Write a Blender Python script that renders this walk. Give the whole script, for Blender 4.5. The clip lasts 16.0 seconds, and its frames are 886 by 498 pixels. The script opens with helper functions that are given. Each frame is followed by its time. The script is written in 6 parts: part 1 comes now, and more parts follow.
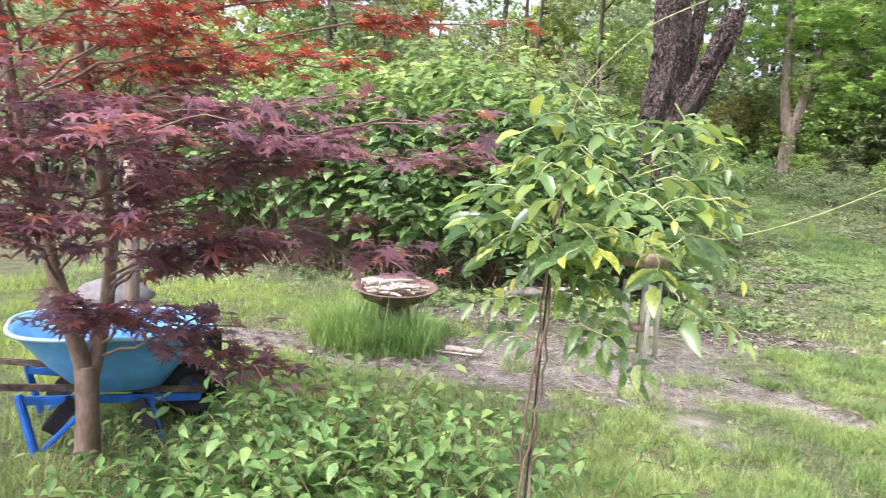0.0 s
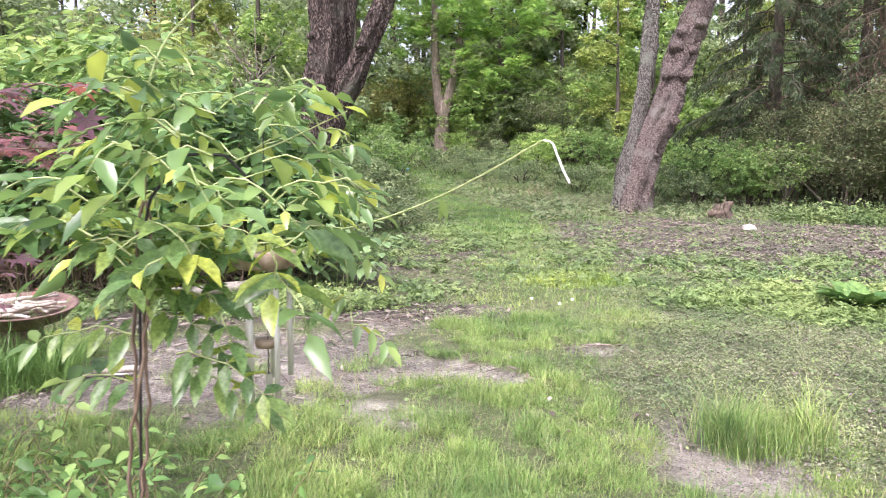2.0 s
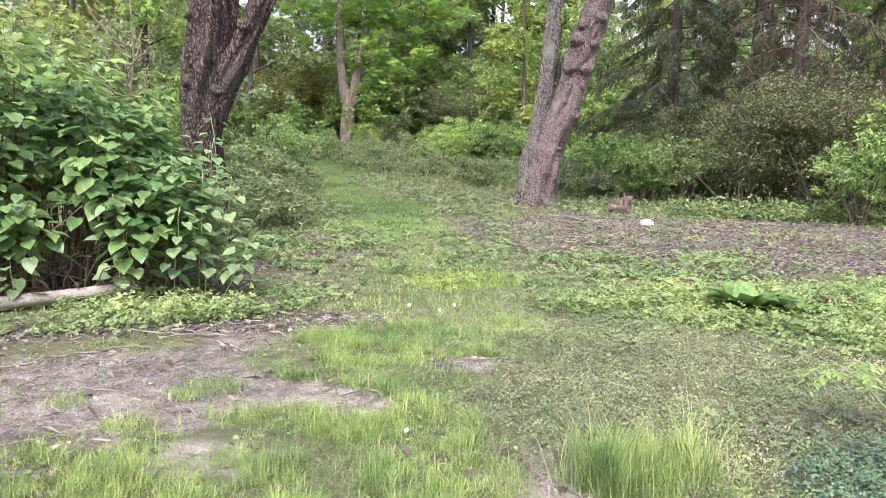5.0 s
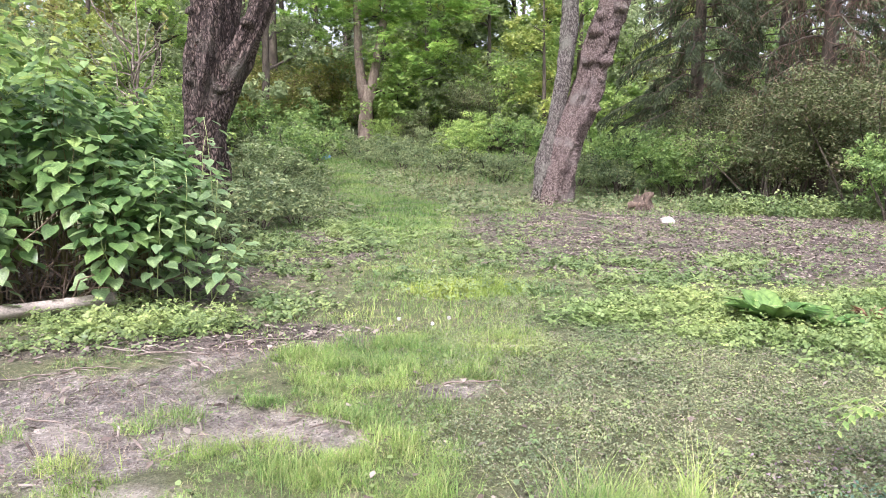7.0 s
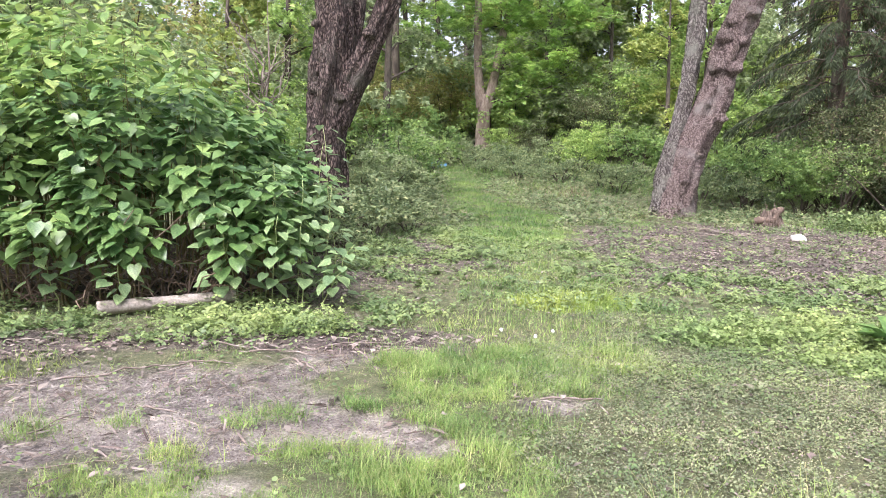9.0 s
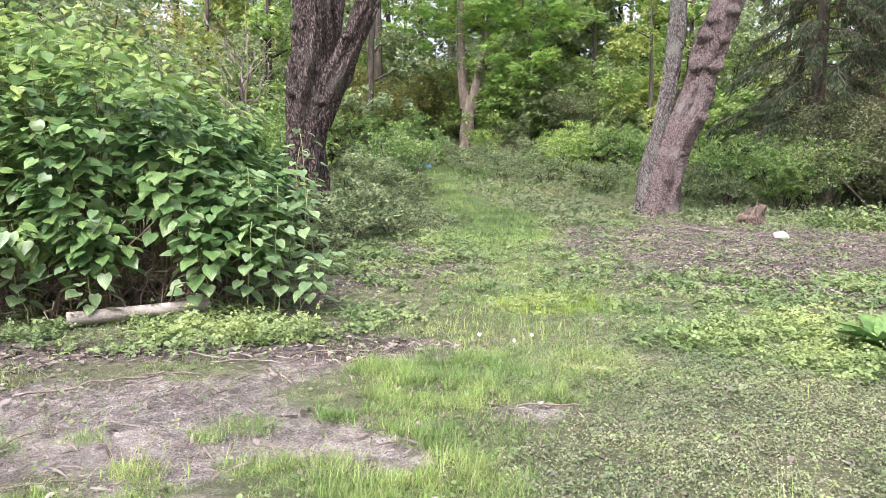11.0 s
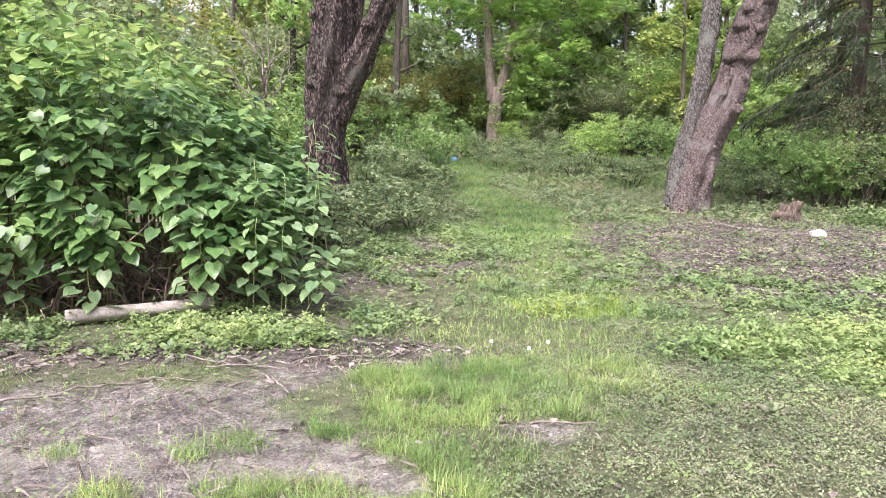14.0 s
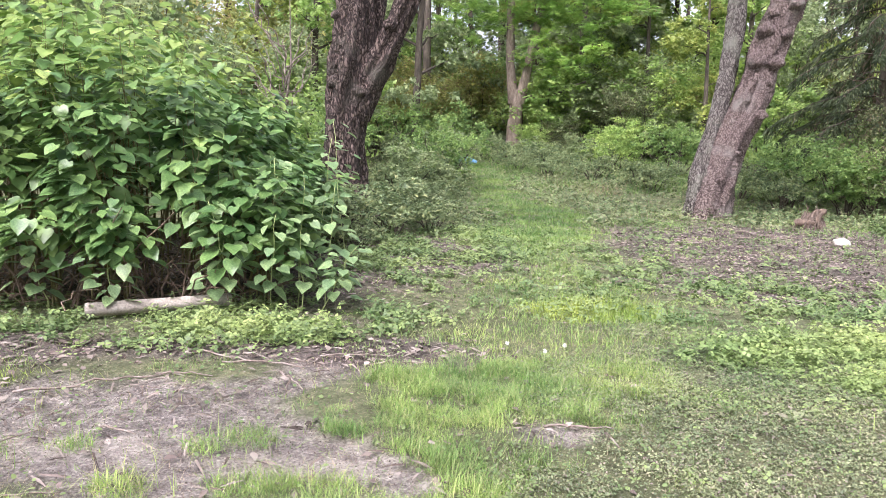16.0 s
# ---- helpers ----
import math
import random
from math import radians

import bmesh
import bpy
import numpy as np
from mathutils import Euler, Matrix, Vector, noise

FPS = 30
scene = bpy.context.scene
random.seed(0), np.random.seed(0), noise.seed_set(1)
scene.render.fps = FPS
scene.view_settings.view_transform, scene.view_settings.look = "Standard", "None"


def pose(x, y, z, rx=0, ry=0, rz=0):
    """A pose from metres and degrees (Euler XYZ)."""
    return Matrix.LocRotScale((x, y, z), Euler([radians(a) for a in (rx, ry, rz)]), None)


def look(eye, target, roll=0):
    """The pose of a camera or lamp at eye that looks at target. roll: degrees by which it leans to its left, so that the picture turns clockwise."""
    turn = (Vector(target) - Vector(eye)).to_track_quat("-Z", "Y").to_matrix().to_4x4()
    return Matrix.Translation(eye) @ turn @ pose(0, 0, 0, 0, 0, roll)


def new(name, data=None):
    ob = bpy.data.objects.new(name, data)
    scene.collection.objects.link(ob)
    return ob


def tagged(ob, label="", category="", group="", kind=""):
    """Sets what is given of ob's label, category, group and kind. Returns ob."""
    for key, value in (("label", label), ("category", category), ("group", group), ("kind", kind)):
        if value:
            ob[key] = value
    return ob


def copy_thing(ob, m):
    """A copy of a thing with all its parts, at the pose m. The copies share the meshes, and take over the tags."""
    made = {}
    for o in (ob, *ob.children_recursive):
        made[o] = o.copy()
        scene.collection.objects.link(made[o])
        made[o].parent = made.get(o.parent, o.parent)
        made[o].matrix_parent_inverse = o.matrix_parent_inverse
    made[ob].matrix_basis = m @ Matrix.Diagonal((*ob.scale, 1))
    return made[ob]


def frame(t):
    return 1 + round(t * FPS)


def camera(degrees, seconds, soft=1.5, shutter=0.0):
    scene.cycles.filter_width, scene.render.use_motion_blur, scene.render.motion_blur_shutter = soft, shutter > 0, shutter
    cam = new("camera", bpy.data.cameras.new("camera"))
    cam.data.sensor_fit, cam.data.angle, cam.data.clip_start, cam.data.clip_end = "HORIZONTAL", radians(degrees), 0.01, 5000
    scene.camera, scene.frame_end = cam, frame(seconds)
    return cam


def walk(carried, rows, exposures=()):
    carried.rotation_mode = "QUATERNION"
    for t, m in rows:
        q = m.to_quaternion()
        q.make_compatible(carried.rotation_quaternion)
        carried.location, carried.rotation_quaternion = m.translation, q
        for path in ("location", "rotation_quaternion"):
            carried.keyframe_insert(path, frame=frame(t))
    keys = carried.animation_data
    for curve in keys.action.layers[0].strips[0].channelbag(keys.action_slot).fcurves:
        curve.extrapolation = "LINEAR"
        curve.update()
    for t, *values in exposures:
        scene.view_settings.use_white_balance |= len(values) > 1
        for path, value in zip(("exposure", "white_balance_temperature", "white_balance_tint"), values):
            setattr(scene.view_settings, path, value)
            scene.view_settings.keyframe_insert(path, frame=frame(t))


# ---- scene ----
cam = camera(63.7, 16.0, soft=0.2, shutter=0.2)

PATH = [
    (0, (-0.405, -1.051, 1.358), (-1.381, 0.679, 1.124), 2.9),
    (0.5, (-0.409, -0.99, 1.356), (-1.127, 0.859, 1.103), 3.0),
    (1, (-0.444, -0.901, 1.364), (-0.95, 1.019, 1.127), 3.2),
    (1.5, (-0.446, -0.815, 1.359), (-0.728, 1.151, 1.126), 2.5),
    (2, (-0.379, -0.733, 1.354), (-0.525, 1.246, 1.104), 0.4),
    (2.5, (-0.247, -0.63, 1.36), (-0.33, 1.355, 1.129), 0.9),
    (3, (-0.144, -0.573, 1.356), (-0.236, 1.41, 1.109), 0.8),
    (3.5, (-0.159, -0.479, 1.36), (-0.209, 1.506, 1.12), 1.4),
    (4, (-0.141, -0.322, 1.355), (-0.129, 1.664, 1.121), 1.5),
    (4.5, (-0.11, -0.22, 1.354), (-0.009, 1.761, 1.096), 1.1),
    (6.8, (0.176, 0.25, 1.409), (0.212, 2.23, 1.127), 0.6),
    (7, (0.194, 0.288, 1.412), (0.219, 2.268, 1.127), 0.5),
    (7.5, (0.263, 0.274, 1.43), (0.029, 2.243, 1.163), 1.7),
    (8, (0.307, 0.259, 1.436), (0.003, 2.216, 1.159), 1.9),
    (8.5, (0.295, 0.298, 1.43), (-0.016, 2.255, 1.156), 1.4),
    (9, (0.259, 0.336, 1.413), (-0.035, 2.296, 1.148), 1.2),
    (11.5, (0.369, 0.473, 1.424), (0.11, 2.439, 1.163), 0.4),
    (12, (0.4, 0.527, 1.415), (0.129, 2.487, 1.121), 0.7),
    (12.5, (0.396, 0.641, 1.413), (0.126, 2.602, 1.127), 0.8),
    (13, (0.379, 0.766, 1.411), (0.117, 2.729, 1.13), 0.6),
    (13.5, (0.388, 0.773, 1.43), (0.081, 2.729, 1.146), 0.6),
    (14, (0.4, 0.782, 1.435), (0.063, 2.733, 1.152), 0.7),
    (14.5, (0.408, 0.798, 1.421), (0.038, 2.742, 1.136), 1.2),
    (15, (0.412, 0.815, 1.421), (0.027, 2.757, 1.139), 1.7),
    (15.5, (0.41, 0.815, 1.414), (0.026, 2.757, 1.126), 1.8),
    (16, (0.4, 0.797, 1.421), (0.014, 2.739, 1.143), 1.6),
]
walk(cam, [(t, look(eye, target, roll)) for t, eye, target, roll in PATH], [(0, 1.5, 6160, 23.5), (16, 1.5, 6160, 23.5)])

# ---- light ----
world = bpy.data.worlds.new("overcast_sky")
scene.world = world
world.use_nodes = True
wn = world.node_tree.nodes
sky = wn.new("ShaderNodeTexSky")
sky.sky_type = "NISHITA"
sky.sun_disc = False
sky.sun_elevation = radians(52)
sky.sun_rotation = radians(200)
sky.air_density, sky.dust_density, sky.ozone_density = 1.0, 5.0, 1.0
veil = wn.new("ShaderNodeHueSaturation")
veil.inputs["Saturation"].default_value = 0.4
world.node_tree.links.new(sky.outputs[0], veil.inputs["Color"])
world.node_tree.links.new(veil.outputs[0], wn["Background"].inputs[0])
wn["Background"].inputs[1].default_value = 0.15
sun = new("sun", bpy.data.lights.new("sun", "SUN"))
sun.data.energy, sun.data.angle, sun.data.color = 1.4, radians(25), (1.0, 0.97, 0.93)
sun.matrix_world = look((0, 0, 30), (3, 14, -2))


# ---- materials ----
def mat(name, rough=0.8):
    m = bpy.data.materials.new(name)
    m.use_nodes = True
    b = m.node_tree.nodes["Principled BSDF"]
    b.inputs["Roughness"].default_value = rough
    return m, m.node_tree.nodes, m.node_tree.links, b


def ramp(nodes, stops):
    r = nodes.new("ShaderNodeValToRGB")
    e = r.color_ramp.elements
    while len(e) < len(stops):
        e.new(0.5)
    for el, (p, c) in zip(e, stops):
        el.position, el.color = p, (*c, 1)
    return r


def leaf_material(name, colours, rough=0.45, through_light=0.3, spec=0.4):
    """Leaves: colour varies from leaf to leaf, with mottling, and some light passes through."""
    m, n, l, b = mat(name, rough)
    r = ramp(n, [(i / max(1, len(colours) - 1), c) for i, c in enumerate(colours)])
    ad = n.new("ShaderNodeMath")
    l.new(n.new("ShaderNodeObjectInfo").outputs["Random"], ad.inputs[0])
    l.new(n.new("ShaderNodeNewGeometry").outputs["Random Per Island"], ad.inputs[1])
    fr = n.new("ShaderNodeMath")
    fr.operation = "FRACT"
    l.new(ad.outputs[0], fr.inputs[0])
    l.new(fr.outputs[0], r.inputs[0])
    tc = n.new("ShaderNodeTexCoord")
    nz = n.new("ShaderNodeTexNoise")
    nz.inputs["Scale"].default_value = 9.0
    nz.inputs["Detail"].default_value = 3.0
    l.new(tc.outputs["Object"], nz.inputs["Vector"])
    hv = n.new("ShaderNodeHueSaturation")
    mr = n.new("ShaderNodeMapRange")
    mr.inputs["From Min"].default_value, mr.inputs["From Max"].default_value = 0.3, 0.7
    mr.inputs["To Min"].default_value, mr.inputs["To Max"].default_value = 0.75, 1.3
    l.new(nz.outputs[0], mr.inputs["Value"])
    wide = n.new("ShaderNodeTexNoise")
    wide.inputs["Scale"].default_value, wide.inputs["Detail"].default_value = 1.1, 4.0
    l.new(tc.outputs["Object"], wide.inputs["Vector"])
    for src, dst, lo, hi in (("tone", "Value", 0.78, 1.22), ("hue", "Hue", 0.515, 0.48)):
        wr = n.new("ShaderNodeMapRange")
        wr.inputs["From Min"].default_value, wr.inputs["From Max"].default_value = 0.35, 0.65
        wr.inputs["To Min"].default_value, wr.inputs["To Max"].default_value = lo, hi
        l.new(wide.outputs[0], wr.inputs["Value"])
        if src == "tone":
            tone = n.new("ShaderNodeMath")
            tone.operation = "MULTIPLY"
            l.new(mr.outputs[0], tone.inputs[0])
            l.new(wr.outputs[0], tone.inputs[1])
            l.new(tone.outputs[0], hv.inputs[dst])
        else:
            l.new(wr.outputs[0], hv.inputs[dst])
    l.new(r.outputs[0], hv.inputs["Color"])
    l.new(hv.outputs[0], b.inputs["Base Color"])
    b.inputs["Specular IOR Level"].default_value = spec
    t = n.new("ShaderNodeBsdfTranslucent")
    l.new(hv.outputs[0], t.inputs[0])
    mx = n.new("ShaderNodeMixShader")
    mx.inputs[0].default_value = through_light
    l.new(b.outputs[0], mx.inputs[1])
    l.new(t.outputs[0], mx.inputs[2])
    l.new(mx.outputs[0], n["Material Output"].inputs[0])
    return m


def rough_material(name, c1, c2, c3, scale=8.0, rough=0.85, bump=0.4, stretch=(1, 1, 1), fine=60.0, dist=0.02):
    """Bark, stone, wood, soil: three colours mixed at two scales, with relief."""
    m, n, l, b = mat(name, rough)
    tc = n.new("ShaderNodeTexCoord")
    mp = n.new("ShaderNodeMapping")
    mp.inputs["Scale"].default_value = stretch
    l.new(tc.outputs["Object"], mp.inputs[0])
    a = n.new("ShaderNodeTexNoise")
    a.inputs["Scale"].default_value, a.inputs["Detail"].default_value, a.inputs["Roughness"].default_value = scale, 6, 0.65
    f = n.new("ShaderNodeTexNoise")
    f.inputs["Scale"].default_value, f.inputs["Detail"].default_value = fine, 4
    l.new(mp.outputs[0], a.inputs["Vector"])
    l.new(mp.outputs[0], f.inputs["Vector"])
    r = ramp(n, [(0.3, c1), (0.5, c2), (0.72, c3)])
    ad = n.new("ShaderNodeMath")
    ad.operation = "MULTIPLY_ADD"
    l.new(f.outputs[0], ad.inputs[0])
    ad.inputs[1].default_value = 0.45
    l.new(a.outputs[0], ad.inputs[2])
    sb = n.new("ShaderNodeMath")
    sb.operation = "SUBTRACT"
    l.new(ad.outputs[0], sb.inputs[0])
    sb.inputs[1].default_value = 0.22
    l.new(sb.outputs[0], r.inputs[0])
    l.new(r.outputs[0], b.inputs["Base Color"])
    bp = n.new("ShaderNodeBump")
    bp.inputs["Strength"].default_value, bp.inputs["Distance"].default_value = bump, dist
    l.new(sb.outputs[0], bp.inputs["Height"])
    l.new(bp.outputs[0], b.inputs["Normal"])
    return m


def bark_material(name, crack, mid, light, cells=9.0, stretch=(1, 1, 0.3), bump=1.0, dist=0.06, lichen=None, rift=0.2):
    """Bark: raised plates between dark cracks, mottled, with paler patches."""
    m, n, l, b = mat(name, 0.9)
    tc = n.new("ShaderNodeTexCoord")
    mp = n.new("ShaderNodeMapping")
    mp.inputs["Scale"].default_value = stretch
    l.new(tc.outputs["Object"], mp.inputs[0])
    warp = n.new("ShaderNodeTexNoise")
    warp.inputs["Scale"].default_value, warp.inputs["Detail"].default_value = 5.0, 4
    l.new(mp.outputs[0], warp.inputs["Vector"])
    add = n.new("ShaderNodeVectorMath")
    add.operation = "MULTIPLY_ADD"
    l.new(warp.outputs["Color"], add.inputs[0])
    add.inputs[1].default_value = (0.3, 0.3, 0.3)
    l.new(mp.outputs[0], add.inputs[2])
    vo = n.new("ShaderNodeTexVoronoi")
    vo.feature = "DISTANCE_TO_EDGE"
    vo.inputs["Scale"].default_value = cells
    l.new(add.outputs[0], vo.inputs["Vector"])
    fine = n.new("ShaderNodeTexNoise")
    fine.inputs["Scale"].default_value, fine.inputs["Detail"].default_value, fine.inputs["Roughness"].default_value = 16.0, 7, 0.7
    l.new(mp.outputs[0], fine.inputs["Vector"])
    mr = n.new("ShaderNodeMapRange")
    mr.inputs["From Max"].default_value, mr.inputs["To Max"].default_value = rift, 0.5
    l.new(vo.outputs["Distance"], mr.inputs["Value"])
    h = n.new("ShaderNodeMath")
    h.operation = "MULTIPLY_ADD"
    l.new(fine.outputs[0], h.inputs[0])
    h.inputs[1].default_value = 1.1
    l.new(mr.outputs[0], h.inputs[2])
    r = ramp(n, [(0.45, crack), (0.82, mid), (1.0, light)])
    l.new(h.outputs[0], r.inputs[0])
    colour = r.outputs[0]
    if lichen:
        pt = n.new("ShaderNodeTexNoise")
        pt.inputs["Scale"].default_value, pt.inputs["Detail"].default_value = 2.2, 6
        l.new(tc.outputs["Object"], pt.inputs["Vector"])
        pr = n.new("ShaderNodeMapRange")
        pr.inputs["From Min"].default_value, pr.inputs["From Max"].default_value, pr.inputs["To Max"].default_value = 0.52, 0.72, 0.75
        l.new(pt.outputs[0], pr.inputs["Value"])
        mx = n.new("ShaderNodeMix")
        mx.data_type = "RGBA"
        l.new(pr.outputs[0], mx.inputs["Factor"])
        l.new(colour, mx.inputs["A"])
        mx.inputs["B"].default_value = (*lichen, 1)
        colour = mx.outputs["Result"]
    l.new(colour, b.inputs["Base Color"])
    bp = n.new("ShaderNodeBump")
    bp.inputs["Strength"].default_value, bp.inputs["Distance"].default_value = bump, dist
    l.new(h.outputs[0], bp.inputs["Height"])
    l.new(bp.outputs[0], b.inputs["Normal"])
    return m


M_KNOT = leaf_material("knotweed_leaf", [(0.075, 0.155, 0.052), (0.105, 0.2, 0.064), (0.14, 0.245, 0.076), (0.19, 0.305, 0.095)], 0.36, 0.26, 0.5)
M_KNOT_TOP = leaf_material("knotweed_pale_leaf", [(0.165, 0.285, 0.085), (0.25, 0.375, 0.11), (0.38, 0.48, 0.15)], 0.4, 0.42)
M_CANE = rough_material("knotweed_cane", (0.1, 0.08, 0.035), (0.16, 0.14, 0.06), (0.22, 0.2, 0.1), 6)
M_DEADCANE = rough_material("dead_cane", (0.11, 0.075, 0.05), (0.19, 0.135, 0.098), (0.3, 0.23, 0.17), 5)
M_BARK = bark_material("furrowed_bark", (0.014, 0.009, 0.008), (0.078, 0.053, 0.045), (0.2, 0.148, 0.128), 19.0, (1, 1, 0.42), 1.0, 0.07, (0.13, 0.12, 0.095), 0.24)
M_BARK_PINK = bark_material("scaly_bark", (0.06, 0.042, 0.038), (0.19, 0.138, 0.125), (0.36, 0.285, 0.262), 22.0, (1, 1, 0.7), 1.0, 0.07, (0.38, 0.35, 0.32), 0.22)
M_BARK_GREY = bark_material("lichened_bark", (0.045, 0.038, 0.035), (0.155, 0.135, 0.122), (0.32, 0.295, 0.265), 20.0, (1, 1, 0.5), 1.0, 0.07, (0.32, 0.33, 0.27), 0.22)
M_BARK_PALE = rough_material("pale_bark", (0.1, 0.078, 0.06), (0.22, 0.175, 0.14), (0.38, 0.315, 0.26), 4, 0.9, 0.7, (1.5, 1.5, 0.4), 25)
M_BARK_DARK = rough_material("forest_bark", (0.03, 0.025, 0.02), (0.08, 0.065, 0.05), (0.15, 0.13, 0.1), 4, 0.9, 0.7, (1.5, 1.5, 0.4), 25)
M_MAPLE_BARK = rough_material("smooth_maple_bark", (0.12, 0.085, 0.06), (0.21, 0.15, 0.11), (0.31, 0.24, 0.19), 9, 0.75, 0.3, (1, 1, 0.5), 60, 0.01)
M_FOREST = [
    leaf_material("forest_leaf_fresh", [(0.21, 0.33, 0.095), (0.3, 0.44, 0.125), (0.4, 0.52, 0.165)], 0.5, 0.5),
    leaf_material("forest_leaf_mid", [(0.14, 0.235, 0.08), (0.22, 0.345, 0.11), (0.3, 0.43, 0.14)], 0.5, 0.5),
    leaf_material("forest_leaf_yellow", [(0.25, 0.33, 0.085), (0.33, 0.41, 0.11), (0.42, 0.48, 0.16)], 0.5, 0.5),
    leaf_material("forest_leaf_grey", [(0.19, 0.25, 0.125), (0.27, 0.35, 0.17), (0.37, 0.44, 0.23)], 0.55, 0.5)]
M_MAPLEGREEN = leaf_material("green_maple_leaf", [(0.19, 0.35, 0.08), (0.28, 0.46, 0.11), (0.37, 0.54, 0.15)], 0.5, 0.58)
M_SPRUCE = leaf_material("spruce_needle", [(0.035, 0.055, 0.024), (0.058, 0.085, 0.036), (0.095, 0.125, 0.055)], 0.6, 0.2)
M_SPRUCE_DEAD = rough_material("dead_spruce_twig", (0.085, 0.052, 0.036), (0.155, 0.1, 0.07), (0.25, 0.175, 0.13), 5)
M_SHRUB = leaf_material("shrub_leaf", [(0.1, 0.21, 0.062), (0.155, 0.295, 0.085), (0.215, 0.37, 0.112), (0.32, 0.46, 0.15)], 0.42, 0.45)
M_VINE = leaf_material("vine_leaf", [(0.12, 0.215, 0.08), (0.17, 0.285, 0.095), (0.225, 0.35, 0.11), (0.32, 0.44, 0.125), (0.55, 0.6, 0.11)], 0.27, 0.45, 0.8)
M_REDLEAF = leaf_material("purple_maple_leaf", [(0.215, 0.11, 0.145), (0.3, 0.155, 0.195), (0.39, 0.195, 0.235), (0.48, 0.175, 0.12)], 0.38, 0.5, 0.55)
# Red leaves of the maple's top, with the light shining through put into the colour.
M_BACKLITLEAF = leaf_material("backlit_red_maple_leaf", [(0.26, 0.06, 0.055), (0.4, 0.085, 0.055), (0.54, 0.15, 0.07)], 0.45, 0.45)
M_GRASS = leaf_material("grass_blade", [(0.115, 0.205, 0.055), (0.17, 0.29, 0.075), (0.225, 0.36, 0.09), (0.31, 0.42, 0.125), (0.38, 0.37, 0.19)], 0.5, 0.35)
M_GRASS_FAR = leaf_material("meadow_blade", [(0.125, 0.235, 0.06), (0.165, 0.3, 0.075), (0.23, 0.36, 0.1)], 0.5, 0.3)
M_GRASS_BRIGHT = leaf_material("bright_grass_blade", [(0.22, 0.33, 0.06), (0.28, 0.39, 0.08), (0.34, 0.43, 0.1)], 0.5, 0.35)
M_IVY = leaf_material("ground_ivy_leaf", [(0.11, 0.135, 0.078), (0.155, 0.195, 0.098), (0.2, 0.255, 0.12), (0.28, 0.31, 0.165), (0.2, 0.165, 0.14)], 0.5, 0.2)
M_WEED = leaf_material("weed_leaf", [(0.12, 0.185, 0.075), (0.17, 0.245, 0.09), (0.23, 0.31, 0.11)], 0.5, 0.25)
M_RANK = leaf_material("rank_herb_leaf", [(0.1, 0.145, 0.07), (0.15, 0.21, 0.095), (0.21, 0.28, 0.125), (0.27, 0.25, 0.15)], 0.5, 0.3)
M_YWEED = leaf_material("pale_weed_leaf", [(0.16, 0.235, 0.08), (0.22, 0.31, 0.105), (0.3, 0.39, 0.14)], 0.5, 0.3)
M_DOCK = leaf_material("dock_leaf", [(0.06, 0.14, 0.035), (0.1, 0.2, 0.05), (0.17, 0.28, 0.08)], 0.35, 0.2)
M_TEAL = leaf_material("blue_green_leaf", [(0.045, 0.11, 0.065), (0.075, 0.155, 0.09), (0.12, 0.2, 0.12)], 0.5, 0.2)
M_LITTER = leaf_material("litter_chip", [(0.055, 0.042, 0.034), (0.12, 0.095, 0.078), (0.2, 0.168, 0.14), (0.3, 0.262, 0.225), (0.09, 0.068, 0.056)], 0.85, 0.0, 0.2)
M_STRAW = leaf_material("dry_straw", [(0.17, 0.14, 0.09), (0.3, 0.25, 0.16), (0.44, 0.38, 0.25), (0.2, 0.22, 0.1)], 0.7, 0.15, 0.25)
M_TWIG = rough_material("dry_twig", (0.12, 0.09, 0.07), (0.22, 0.18, 0.15), (0.36, 0.32, 0.28), 10)


